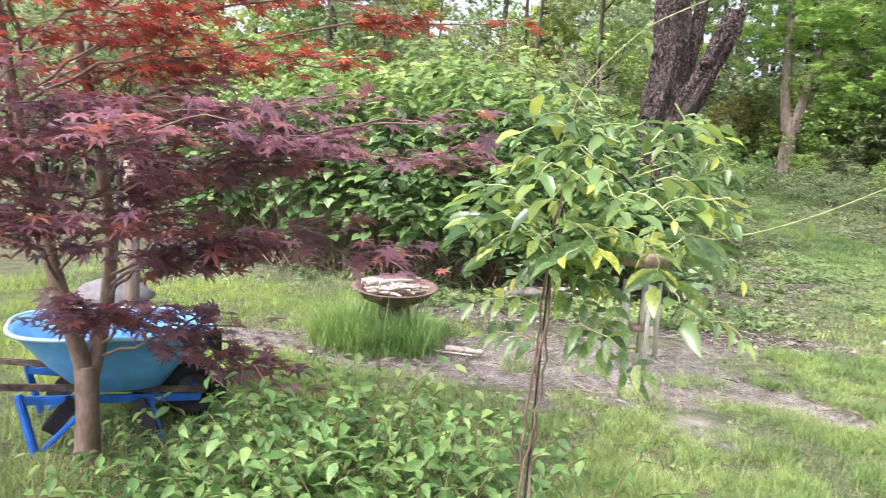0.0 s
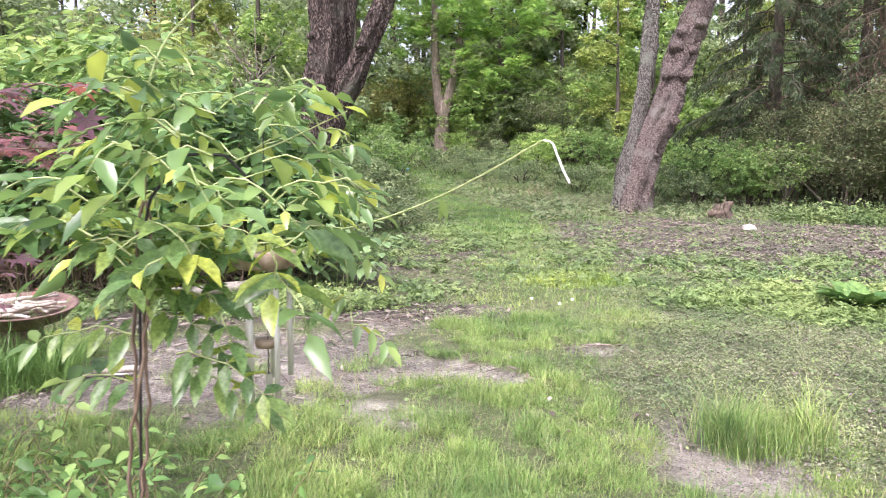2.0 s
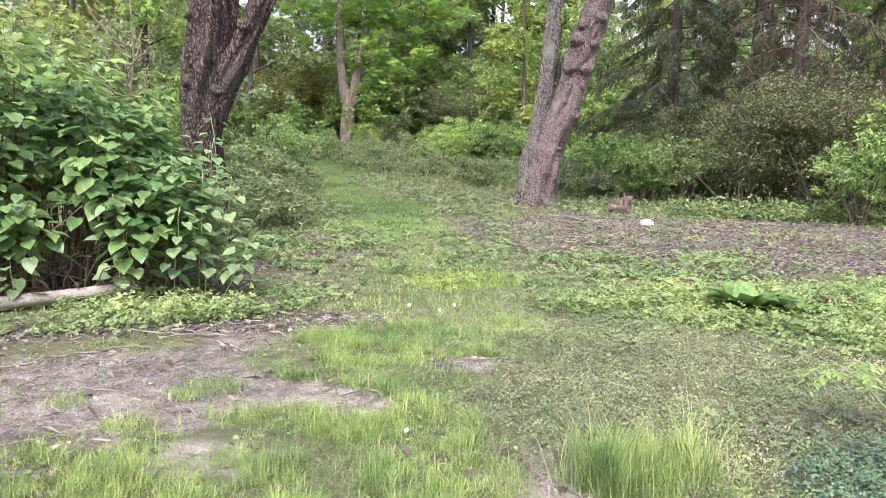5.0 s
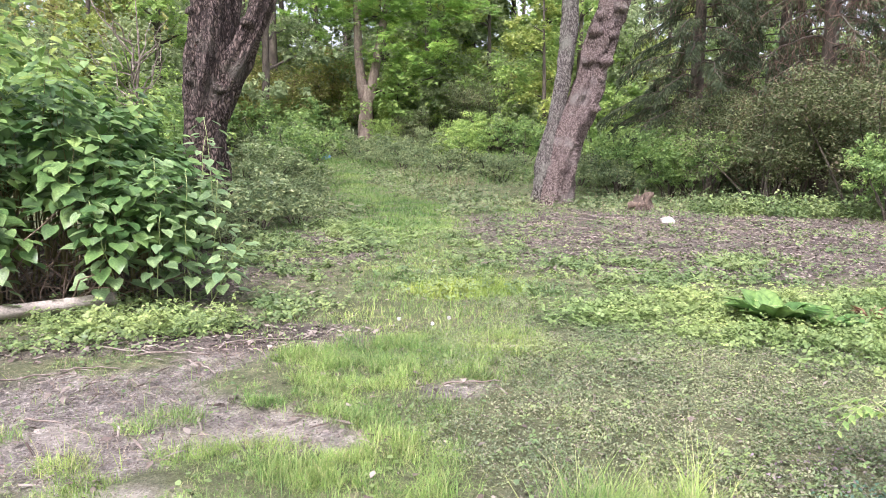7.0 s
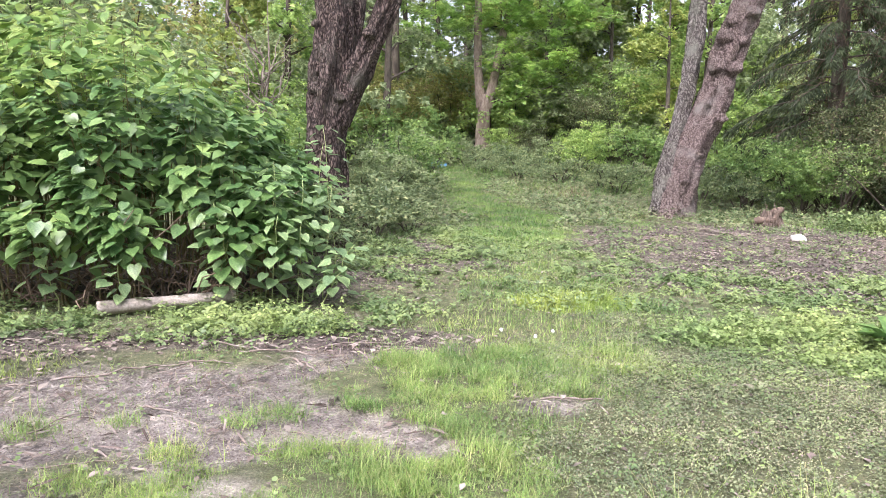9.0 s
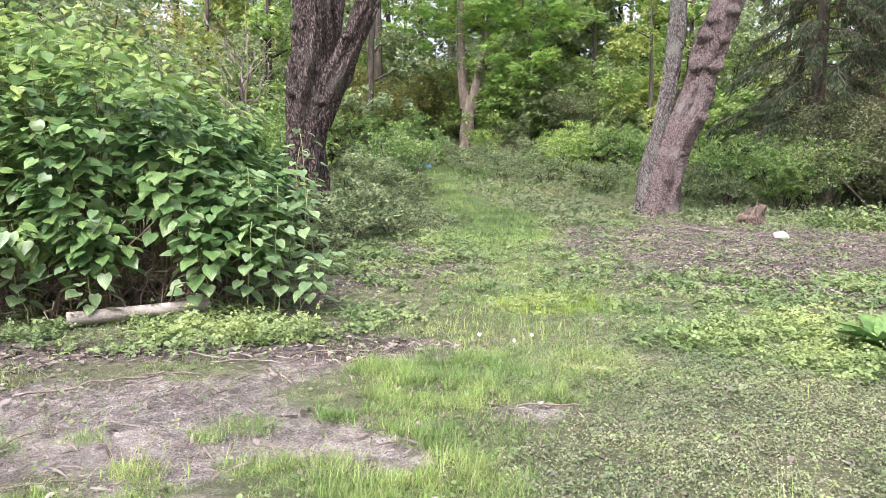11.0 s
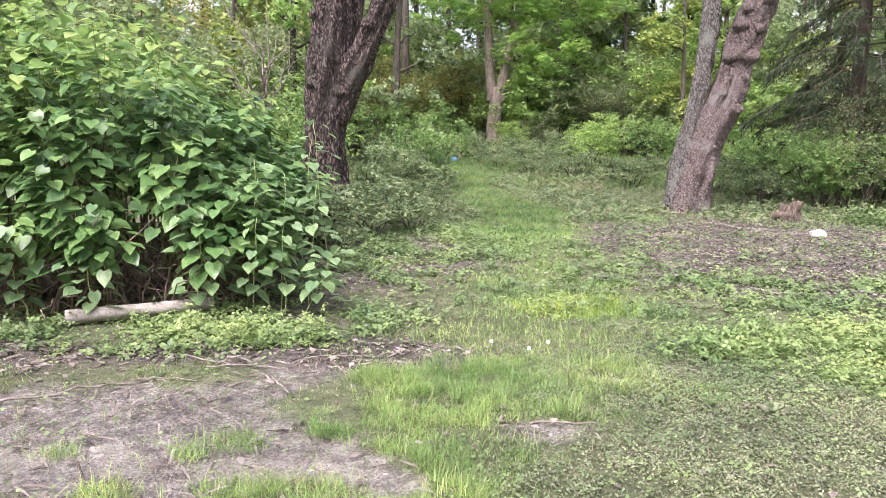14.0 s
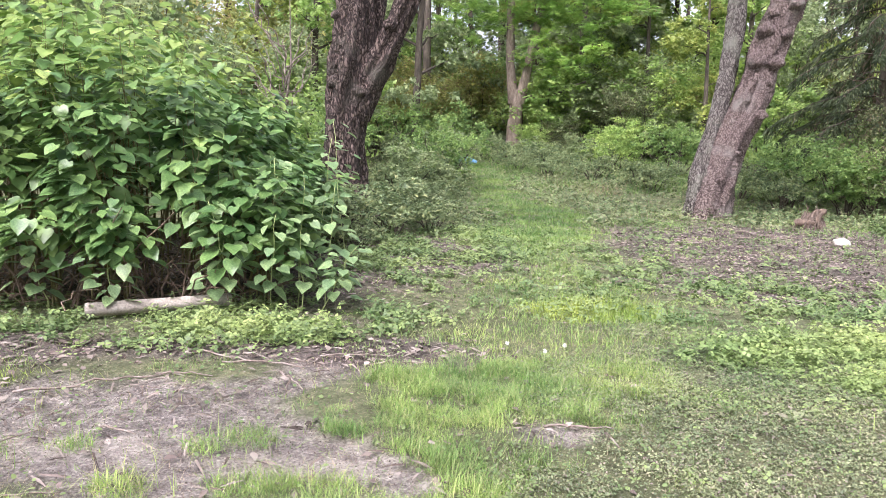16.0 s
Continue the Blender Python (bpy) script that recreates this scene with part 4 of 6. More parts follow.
kinds = [wood_tree("woodland_tree", 31, 13, 3.2, 6200, 0.25, M_FOREST[0]), wood_tree("woodland_tree", 33, 15, 3.4, 6200, 0.25, M_FOREST[1]),
         wood_tree("woodland_tree", 35, 11, 2.8, 6000, 0.22, M_FOREST[2]), wood_tree("woodland_tree", 37, 14, 3.0, 6000, 0.24, M_FOREST[3])]
shrubs = [wood_shrub("woodland_shrub", 51, 2.2, 1.6, 4600, 0.115, M_FOREST[1], "dark green shrub at the wood's edge"),
          wood_shrub("woodland_shrub", 53, 2.6, 1.7, 4600, 0.115, M_FOREST[0], "fresh green shrub at the wood's edge"),
          wood_shrub("woodland_shrub", 55, 1.6, 1.5, 4600, 0.095, M_FOREST[3], "grey-green shrub at the wood's edge"),
          wood_shrub("woodland_shrub", 57, 3.2, 1.9, 4800, 0.115, M_FOREST[3], "grey-green tall shrub at the wood's edge")]
M_FINE = leaf_material("fine_grey_leaf", [(0.08, 0.105, 0.045), (0.12, 0.155, 0.065), (0.18, 0.22, 0.092), (0.15, 0.115, 0.075)], 0.55, 0.35)
shrubs.append(wood_shrub("woodland_shrub", 59, 2.4, 1.8, 9500, 0.062, M_FINE, "airy dull green shrub with fine twigs and tiny leaves"))
M_BRAMBLE = leaf_material("bramble_leaf", [(0.12, 0.17, 0.085), (0.18, 0.25, 0.12), (0.25, 0.33, 0.16), (0.33, 0.36, 0.17)], 0.5, 0.4)
M_TANGLE = leaf_material("tangle_leaf", [(0.2, 0.23, 0.075), (0.29, 0.33, 0.1), (0.38, 0.4, 0.14), (0.24, 0.18, 0.1)], 0.55, 0.5)
shrubs.append(wood_shrub("bramble_bush", 63, 1.05, 1.35, 5200, 0.075, M_BRAMBLE, "grey-green bramble bush with arching stems"))
shrubs.append(wood_shrub("creeper_tangle", 65, 3.6, 1.8, 6500, 0.11, M_TANGLE, "yellowish tangle of creepers at the wood's edge"))
rt = np.random.default_rng(77)
for ring, (d0, d1, count) in enumerate(((37, 45, 28), (46, 56, 22), (58, 75, 14))):
    for i in range(count):
        az = radians(-75 + 125 * (i + rt.uniform(0, 1)) / count)
        d = rt.uniform(d0, d1)
        x, y = d * math.sin(az), d * math.cos(az)
        put(kinds[rt.integers(0, 4)], x, y, rt.uniform(0, 6.28), rt.uniform(0.85, 1.25) * (1 + 0.25 * ring))
# Unseen trees added behind the camera, to close the place and hold back skylight.
for i in range(15):
    az = radians(52 + 232 * (i + rt.uniform(0, 1)) / 15)
    d = rt.uniform(22, 40)
    put(kinds[rt.integers(0, 4)], d * math.sin(az), d * math.cos(az), rt.uniform(0, 6.28), rt.uniform(0.8, 1.1))
# undergrowth along the wood's edge
for i in range(46):
    az = radians(-70 + 112 * (i + rt.uniform(0, 1)) / 46)
    d = rt.uniform(30, 42)
    x, y = d * math.sin(az), d * math.cos(az)
    if abs(x + 2.6) < 3.2 and d < 38:
        continue
    put(shrubs[rt.integers(0, 4)], x, y, rt.uniform(0, 6.28), rt.uniform(0.8, 1.5))
for i in range(34):
    az = radians(-72 + 116 * (i + rt.uniform(0, 1)) / 34)
    d = rt.uniform(41, 52)
    put(shrubs[rt.integers(0, 4)], d * math.sin(az), d * math.cos(az), rt.uniform(0, 6.28), rt.uniform(1.9, 3.2))
for x, y, s, k in ((-3.8, 32.6, 2, .7), (-2.0, 33.2, 1, .6), (-0.4, 32, 2, .8), (1.6, 31, 1, .85), (-5.5, 41, 3, 2.2), (-1.5, 43, 1, 2.4), (2.5, 42, 3, 2.3), (6, 40, 1, 2.2), (9, 37, 3, 2.0), (8.4, 17.9, 4, 1.1), (10.4, 17.0, 4, 1.25), (12.4, 15.6, 4, 1.2), (6.6, 19.6, 0, .75), (-2.5, 40, 1, 1.3), (0.5, 38, 0, 1.2), (-5.2, 37, 2, 1.3), (2.5, 36.5, 3, 1.1), (-3.2, 33.4, 2, .55), (-1.4, 34.5, 1, .6), (5.9, 22, 0, .9), (8.0, 20.6, 4, 1.1), (9.6, 18.9, 4, 1.4), (11.6, 18.0, 4, 1.4), (13.2, 15.8, 4, 1.2), (7.2, 19.4, 0, .8), (-4.6, 19, 2, .9), (-4.0, 22, 0, .8), (-5.0, 25, 2, 1.1), (-6.5, 17, 0, 1.0), (-7.5, 21, 1, 1.3), (-9, 25, 3, 1.3), (-6.5, 29, 0, 1.2), (-10, 15, 1, 1.3), (-12, 19, 3, 1.4),
                   (1.2, 29, 1, .8), (3.5, 28, 0, .9), (6, 26.5, 1, 1.0), (7.5, 23, 0, .9), (9.5, 21, 4, 1.4), (12, 19.5, 4, 1.5), (14, 17.5, 4, 1.4), (-14, 12, 1, 1.4), (-13, 8, 3, 1.3), (-3.3, 15.5, 2, .55), (-0.8, 35.5, 3, 1.0), (1.0, 36, 3, .9), (2.8, 34.5, 4, 1.3), (-1.8, 37.5, 3, 1.0), (0.2, 37.5, 1, 1.4), (4.4, 33, 3, .8), (-1.0, 33.6, 4, .8), (-1.9, 36, 1, 1.9), (0.3, 37.5, 1, 2.2), (2.4, 36.5, 3, 1.7), (4.5, 35, 1, 1.7)):
    put(shrubs[s], x, y, rt.uniform(0, 6.28), k)
put(wood_shrub("pale_shrub", 67, 3.1, 1.2, 1500, 0.13, M_KNOT_TOP, "shrub with pale cream-green young leaves"), 10.6, 14.6, 0.4, 1.0)
# brambles along both sides of the way, creepers over the trees behind
for x, y, s, k in ((-3.15, 11.0, 5, 1.0), (-2.7, 11.9, 5, .65), (-2.2, 12.9, 5, .5), (-2.75, 10.4, 5, .45), (-3.0, 14.0, 5, .55), (-3.6, 15.4, 5, .75), (-3.3, 17.2, 5, .7), (-4.3, 18.4, 5, 1.0), (-3.9, 20.4, 5, .85), (-4.7, 22.3, 5, 1.05), (-4.6, 24.6, 5, 1.0), (-5.6, 26.6, 5, 1.2), (-5.9, 29.2, 5, 1.3),
                   (-2.2, 28.6, 5, .75), (-1.0, 27.2, 5, .7), (0.6, 26.4, 5, .8), (2.1, 25.2, 5, .85), (-2.9, 30.8, 5, 1.0), (-1.2, 30.0, 5, 1.0), (0.4, 29.4, 5, 1.0), (2.4, 24.0, 5, .8), (-7.0, 32.5, 5, 1.4), (-4.4, 33.2, 5, 1.1),
                   (5.4, 20.6, 5, .9), (4.6, 22.6, 5, 1.0), (-6.8, 35.5, 6, 1.35), (-8.6, 33.5, 6, 1.2), (-5.2, 38.5, 6, 1.5), (-9.8, 37, 6, 1.5), (2.2, 39, 6, 1.3), (5.6, 37.5, 6, 1.3), (-14, 20, 3, 1.9), (-18, 17, 1, 2.2), (-20, 24, 3, 2.4), (-12.5, 27, 6, 1.7), (-23, 18, 1, 2.4), (-16, 29, 6, 2.0), (-9.5, 22, 3, 1.5), (-11, 31, 3, 2.3), (9.3, 14.3, 0, .75), (10.8, 13.6, 0, .95), (12.6, 12.8, 1, .95), (-26, 14, 3, 2.6), (-24, 11, 1, 2.3), (-28, 20, 6, 2.4), (-21, 13.5, 6, 1.8), (-30, 13, 3, 3.0), (-17, 9, 3, 1.7)):
    put(shrubs[s], x, y, rt.uniform(0, 6.28), k)
for x, y, s, k in ((0.3, 39.5, 2, .85), (2.2, 41, 0, .95), (-1.2, 44, 2, 1.1), (4.6, 43, 0, 1.1), (-8, 22, 0, .7), (-12, 26, 2, .8), (-15, 17, 3, .8), (-19, 22, 1, .9), (-16, 11, 2, .75), (-7, 31, 3, .9), (3, 38, 2, .95), (7, 35, 0, .9), (5, 32, 2, .75), (0.3, 40, 0, .8), (2.4, 41, 0, .85), (-6.3, 41, 1, .95), (-7.8, 44, 0, 1.0), (-5.2, 46, 3, 1.1), (4.2, 45, 1, 1.1), (6.5, 43, 0, 1.0), (0.6, 46, 1, 1.15), (-1.8, 47, 3, 1.1), (-3.4, 46, 0, 1.0)):
    put(kinds[s], x, y, rt.uniform(0, 6.28), k)


def spruce(x, y, tall, spread, seed, dying=0.3):
    r = np.random.default_rng(seed)
    root = group_at("spruce_tree", x, y, float(height(x, y)), "dark spruce with drooping boughs and bare dead twigs below", "tree", "spruces beside the garden")
    trunk_part("trunk", [(0, 0, -0.2), (0, 0, tall * .5), (0, 0, tall)], [0.24, 0.16, 0.03], M_BARK_DARK, root, 12, 0.2, seed)
    wood, dead, P, T = [], [], [], []
    for i in range(90):
        z = tall * (0.06 + 0.9 * (i / 90))
        a = i * 2.4 + r.normal(0, 0.3)
        L = spread * (1.05 - 0.85 * z / tall) * r.uniform(0.7, 1.1)
        d = np.array([math.cos(a), math.sin(a), 0])
        p = bend((0, 0, z), d * L + np.array([0, 0, z - 0.3 * L]), 0.12 * L, 8, 0.03, r)
        wood.append(tube(p, np.linspace(0.03, 0.006, 8), 5, cap=False))
        k = int(330 * L * (0.45 if z > 8.5 else 1 - dying * (z < 6)))
        u = r.uniform(0.3 if z > 2 else 0.65, 1, k)
        q = np.stack([np.interp(u, np.linspace(0, 1, 8), p[:, c]) for c in range(3)], -1)
        side = np.array([-d[1], d[0], 0]) * r.choice([-1, 1], k)[:, None]
        off = r.uniform(0, 1, k)[:, None]
        q = q + side * off * 0.3 * (1.2 - u)[:, None] + np.array([0, 0, -1]) * off ** 1 * 0.45 * r.uniform(0, 1, (k, 1))
        P.append(q)
        T.append(side * 0.5 + d * 0.5 + np.array([0, 0, -0.9]) + r.normal(0, 0.25, (k, 3)))
        if z < 7.5:
            for j in range(10 + int(34 * dying)):
                u = r.uniform(0.1, 0.95)
                c = np.array([np.interp(u, np.linspace(0, 1, 8), p[:, m]) for m in range(3)])
                dead.append(tube(bend(c, c + r.normal(0, 0.35, 3) + np.array([0, 0, -0.4]), -0.1, 4, 0.04, r), np.linspace(0.009, 0.004, 4), 3, cap=False))
    v, f = join(wood)
    part("bough_frame", mesh_from("bough_frame", v, f, M_BARK_DARK), root, "", "stuff")
    v, f = join(dead)
    part("dead_twig_mass", mesh_from("dead_twig_mass", v, f, M_SPRUCE_DEAD), root, "bare brown twigs", "stuff")
    P, T = np.vstack(P), np.vstack(T)
    s = np.stack([np.full(len(P), 0.06), r.uniform(.1, .24, len(P)), np.full(len(P), 0.12)], -1)
    scatter("needles", TRI, P, turns(T, r.normal(0, 1, P.shape)), s, M_SPRUCE, root, "", "stuff")


for x, y, t, s, sd, dy in ((8.3, 22.8, 13, 3.4, 5, .2), (11.0, 20.3, 14, 3.6, 6, .85), (12.0, 25.0, 15, 3.8, 7, .2), (16.5, 18.0, 14, 3.6, 8, .4), (13.9, 19.6, 15, 3.6, 10, .7)):
    spruce(x, y, t, s, sd, dy)


# ---- the wood fading into the distance, on a glowing backdrop ----
def distant_wood():
    m, n, l, p = mat("glowing_distant_foliage", 0.95)
    tc = n.new("ShaderNodeTexCoord")
    a, d = n.new("ShaderNodeTexNoise"), n.new("ShaderNodeTexNoise")
    for t, sc in ((a, 0.22), (d, 1.6)):
        t.inputs["Scale"].default_value, t.inputs["Detail"].default_value, t.inputs["Roughness"].default_value = sc, 8, 0.7
        l.new(tc.outputs["Object"], t.inputs["Vector"])
    x = n.new("ShaderNodeMath")
    x.operation = "MULTIPLY"
    l.new(a.outputs[0], x.inputs[0])
    l.new(d.outputs[0], x.inputs[1])
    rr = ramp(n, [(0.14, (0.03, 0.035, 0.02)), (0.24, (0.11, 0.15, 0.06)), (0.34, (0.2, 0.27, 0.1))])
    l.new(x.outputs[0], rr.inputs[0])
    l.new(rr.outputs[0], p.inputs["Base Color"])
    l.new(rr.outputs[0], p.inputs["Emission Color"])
    # Emission adds a faint glow, so gaps between the trees stay hazy green.
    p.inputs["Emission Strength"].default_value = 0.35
    k, rows = 260, 7
    az = np.radians(np.linspace(-85, 60, k))
    r = np.random.default_rng(88)
    top = 9 + 3.5 * vnoise(az * 60, az * 0, 2.2, 81) + 2.0 * vnoise(az * 60, az * 0, 0.6, 82)
    v = []
    for j in range(rows):
        rad = 86 + 2.5 * r.normal(0, 1, k) + 2 * j
        v.append(np.stack([rad * np.sin(az), rad * np.cos(az), -1 + (top + 1) * j / (rows - 1)], -1))
    v = np.vstack(v)
    i, j = np.meshgrid(np.arange(rows - 1), np.arange(k - 1), indexing="ij")
    f = np.stack([i * k + j, i * k + j + 1, (i + 1) * k + j + 1, (i + 1) * k + j], -1).reshape(-1, 4)
    tagged(part("backdrop", mesh_from("backdrop", v, f, m), None), "faintly glowing green backdrop for the hazy distance of a spring wood", "backdrop", kind="structure")


distant_wood()


# ---- small things: shared builders ----
def plain_material(name, colour, rough=0.5, metal=0.0, wear=0.15, scale=14.0):
    """Paint, rubber or metal with faint mottling and scuffs."""
    m, n, l, b = mat(name, rough)
    tc = n.new("ShaderNodeTexCoord")
    nz = n.new("ShaderNodeTexNoise")
    nz.inputs["Scale"].default_value, nz.inputs["Detail"].default_value = scale, 6
    l.new(tc.outputs["Object"], nz.inputs["Vector"])
    r = ramp(n, [(0.35, tuple(c * (1 - wear) for c in colour)), (0.65, tuple(min(1, c * (1 + wear)) for c in colour))])
    l.new(nz.outputs[0], r.inputs[0])
    l.new(r.outputs[0], b.inputs["Base Color"])
    mr = n.new("ShaderNodeMapRange")
    mr.inputs["To Min"].default_value, mr.inputs["To Max"].default_value = max(0, rough - 0.15), min(1, rough + 0.15)
    l.new(nz.outputs[0], mr.inputs["Value"])
    l.new(mr.outputs[0], b.inputs["Roughness"])
    b.inputs["Metallic"].default_value = metal
    return m


M_BLUE = plain_material("blue_tray", (0.14, 0.45, 0.85), 0.35, 0, 0.12)
M_BLUE_IN = plain_material("pale_blue_rim", (0.42, 0.66, 0.86), 0.35, 0, 0.12)
M_BLUE_STEEL = plain_material("blue_steel", (0.03, 0.16, 0.55), 0.4, 0, 0.2)
M_RUBBER = plain_material("black_rubber", (0.025, 0.025, 0.028), 0.7, 0, 0.3)
M_RUST = rough_material("rusty_iron", (0.07, 0.04, 0.035), (0.16, 0.095, 0.08), (0.28, 0.19, 0.16), 9, 0.85, 0.3, (1, 1, 1), 50, 0.005)
M_DRIFT = rough_material("weathered_wood", (0.3, 0.25, 0.2), (0.48, 0.42, 0.35), (0.65, 0.6, 0.54), 7, 0.85, 0.5, (1, 1, 1), 40, 0.01)
M_BROWNWOOD = rough_material("brown_wood", (0.05, 0.034, 0.025), (0.12, 0.085, 0.062), (0.24, 0.18, 0.135), 7, 0.8, 0.4, (1, 1, 1), 40, 0.01)
M_STONE = rough_material("pale_stone", (0.3, 0.27, 0.23), (0.48, 0.45, 0.4), (0.62, 0.6, 0.55), 5, 0.8, 0.4, (1, 1, 1), 40, 0.01)
M_ALU = plain_material("dull_aluminium", (0.74, 0.71, 0.67), 0.35, 0.35, 0.06)
M_CHIMEWOOD = rough_material("chime_wood", (0.22, 0.15, 0.1), (0.36, 0.27, 0.2), (0.5, 0.42, 0.34), 20, 0.6, 0.2, (1, 1, 1), 80, 0.003)
M_STEMGREEN = rough_material("green_stem", (0.2, 0.27, 0.08), (0.32, 0.38, 0.15), (0.45, 0.5, 0.25), 30, 0.6, 0.1)
M_VINEWOOD = rough_material("vine_wood", (0.07, 0.045, 0.032), (0.17, 0.115, 0.08), (0.3, 0.22, 0.165), 30, 0.85, 0.5, (1, 1, 0.4), 90, 0.004)
M_IRON = plain_material("black_iron", (0.03, 0.028, 0.027), 0.6, 0.3, 0.3)
M_GREYMETAL = plain_material("grey_sheet", (0.15, 0.14, 0.14), 0.75, 0.0, 0.3)
M_BRICKRED = rough_material("dark_red_clay", (0.08, 0.045, 0.04), (0.15, 0.085, 0.075), (0.23, 0.14, 0.12), 8)
M_FLUFF = plain_material("seed_fluff", (0.75, 0.74, 0.7), 0.9, 0, 0.08)
M_BLUETARP = plain_material("blue_scrap", (0.1, 0.25, 0.4), 0.5, 0, 0.3)


def bm_part(name, bm, material, parent, label="", smooth=False):
    for fc in bm.faces:
        fc.smooth = smooth
    me = bpy.data.meshes.new(name)
    bm.to_mesh(me)
    bm.free()
    me.materials.append(material)
    return part(name, me, parent, label)


def bar(name, a, b, wide, high, material, parent, label="", bevel=0.006):
    """A straight bar of rectangular section from a to b."""
    a, b = Vector(a), Vector(b)
    d = b - a
    bm = bmesh.new()
    bmesh.ops.create_cube(bm, size=1, matrix=Matrix.Diagonal((d.length, wide, high, 1)))
    bmesh.ops.bevel(bm, geom=bm.edges[:], offset=bevel, segments=2, affect="EDGES")
    bmesh.ops.transform(bm, verts=bm.verts, matrix=Matrix.Translation((a + b) / 2) @ d.to_track_quat("X", "Z").to_matrix().to_4x4())
    return bm_part(name, bm, material, parent, label)


def rod(name, pts, r, material, parent, label="", sides=10, r2=None, kind=""):
    v, f = tube(pts, np.linspace(r, r2 if r2 is not None else r, len(pts)), sides)
    return part(name, mesh_from(name, v, f, material), parent, label, kind)


def ring_loft(name, rings, material, parent, label="", closed=False):
    """A skin over rings that all have the same number of points."""
    k = len(rings[0])
    v = np.vstack(rings)
    m = len(rings)
    i, j = np.meshgrid(np.arange(m if closed else m - 1), np.arange(k), indexing="ij")
    q = np.stack([i * k + j, i * k + (j + 1) % k, ((i + 1) % m) * k + (j + 1) % k, ((i + 1) % m) * k + j], -1).reshape(-1, 4)
    return part(name, mesh_from(name, v, q, material), parent, label)


def circle(r, z, n=40, cx=0.0, cy=0.0):
    a = np.arange(n) / n * 2 * math.pi
    return np.stack([cx + r * np.cos(a), cy + r * np.sin(a), np.full(n, z)], -1)


def torus_part(name, centre, axis_v, R, r, material, parent, label=""):
    ax = Vector(axis_v).normalized()
    q = Vector((0, 0, 1)).rotation_difference(ax).to_matrix()
    rings = []
    for a in np.arange(28) / 28 * 2 * math.pi:
        ring = []
        for b in np.arange(12) / 12 * 2 * math.pi:
            ring.append(q @ Vector(((R + r * math.cos(b)) * math.cos(a), (R + r * math.cos(b)) * math.sin(a), r * 1.15 * math.sin(b))) + Vector(centre))
        rings.append(np.array(ring))
    return ring_loft(name, rings, material, parent, label, True)


# ---- wheelbarrow ----
def wheelbarrow(x, y, heading):
    root = group_at("wheelbarrow", x, y, float(height(x, y)), "blue wheelbarrow with a deep tray standing on grass", "wheelbarrow")

    def rect(z, x0, x1, wd, n=40, c=3.2):
        a = np.arange(n) / n * 2 * math.pi
        ca, sa = np.cos(a), np.sin(a)
        px, py = np.sign(ca) * np.abs(ca) ** (2 / c), np.sign(sa) * np.abs(sa) ** (2 / c)
        return np.stack([(x0 + x1) / 2 + px * (x1 - x0) / 2, py * wd / 2, np.full(n, z) - 0.015 * px * (z > 0.5)], -1)

    outer = [rect(0.24, -0.14, 0.16, 0.36), rect(0.25, -0.2, 0.2, 0.42), rect(0.39, -0.33, 0.3, 0.54), rect(0.53, -0.45, 0.39, 0.66), rect(0.55, -0.47, 0.41, 0.69)]
    inner = [rect(0.552, -0.455, 0.395, 0.675), rect(0.53, -0.435, 0.375, 0.64), rect(0.4, -0.32, 0.29, 0.525), rect(0.265, -0.19, 0.19, 0.4), rect(0.258, -0.02, 0.02, 0.02)]
    ring_loft("tray", outer + inner, M_BLUE, root)
    rim = rect(0.552, -0.475, 0.415, 0.695)
    t = rim
    rings = []
    for p, q in zip(t, np.roll(t, -1, 0)):
        d = unit((q - p)[None])[0]
        n1 = unit(np.cross(d, (0, 0, 1))[None])[0]
        a = np.arange(8) / 8 * 2 * math.pi
        rings.append(p + 0.011 * (np.cos(a)[:, None] * n1 + np.sin(a)[:, None] * np.array([0, 0, 1])))
    ring_loft("rim", rings, M_BLUE_IN, root, "pale worn rolled rim", True)
    for s in (-1, 1):
        bar("handle", (-1.0, 0.27 * s, 0.4), (0.38, 0.12 * s, 0.19), 0.026, 0.034, M_BROWNWOOD, root, "brown wooden handle")
        bar("rail", (-0.42, 0.25 * s, 0.26), (0.36, 0.11 * s, 0.15), 0.03, 0.04, M_BLUE_STEEL, root)
        bar("leg", (-0.42, 0.25 * s, 0.29), (-0.36, 0.28 * s, 0.0), 0.035, 0.03, M_BLUE_STEEL, root)
        bar("leg", (-0.1, 0.22 * s, 0.24), (-0.33, 0.27 * s, 0.015), 0.03, 0.02, M_BLUE_STEEL, root)
        bar("brace", (-0.31, 0.25 * s, 0.09), (-0.2, 0.22 * s, 0.24), 0.012, 0.08, M_RUBBER, root, "dark brace plate")
        bar("leg", (0.1, 0.2 * s, 0.22), (0.16, 0.26 * s, 0.0), 0.035, 0.03, M_BLUE_STEEL, root)
        bar("foot_plate", (0.06, 0.21 * s, 0.2), (0.13, 0.265 * s, 0.02), 0.012, 0.09, M_RUBBER, root, "black foot plate")
        bar("axle_bracket", (0.34, 0.12 * s, 0.18), (0.34, 0.05 * s, 0.18), 0.03, 0.05, M_BLUE_STEEL, root)
    wheel = torus_part("wheel", (0.34, 0, 0.17), (0, 1, 0), 0.122, 0.048, M_RUBBER, root, "black pneumatic tyre")
    hub = [circle(0.1, -0.03, 24), circle(0.115, -0.02, 24), circle(0.115, 0.02, 24), circle(0.1, 0.03, 24), circle(0.02, 0.05, 24)]
    hub = [np.stack([h[:, 0] * .85 + 0.34, h[:, 2], h[:, 1] * .85 + 0.17], -1) for h in hub]
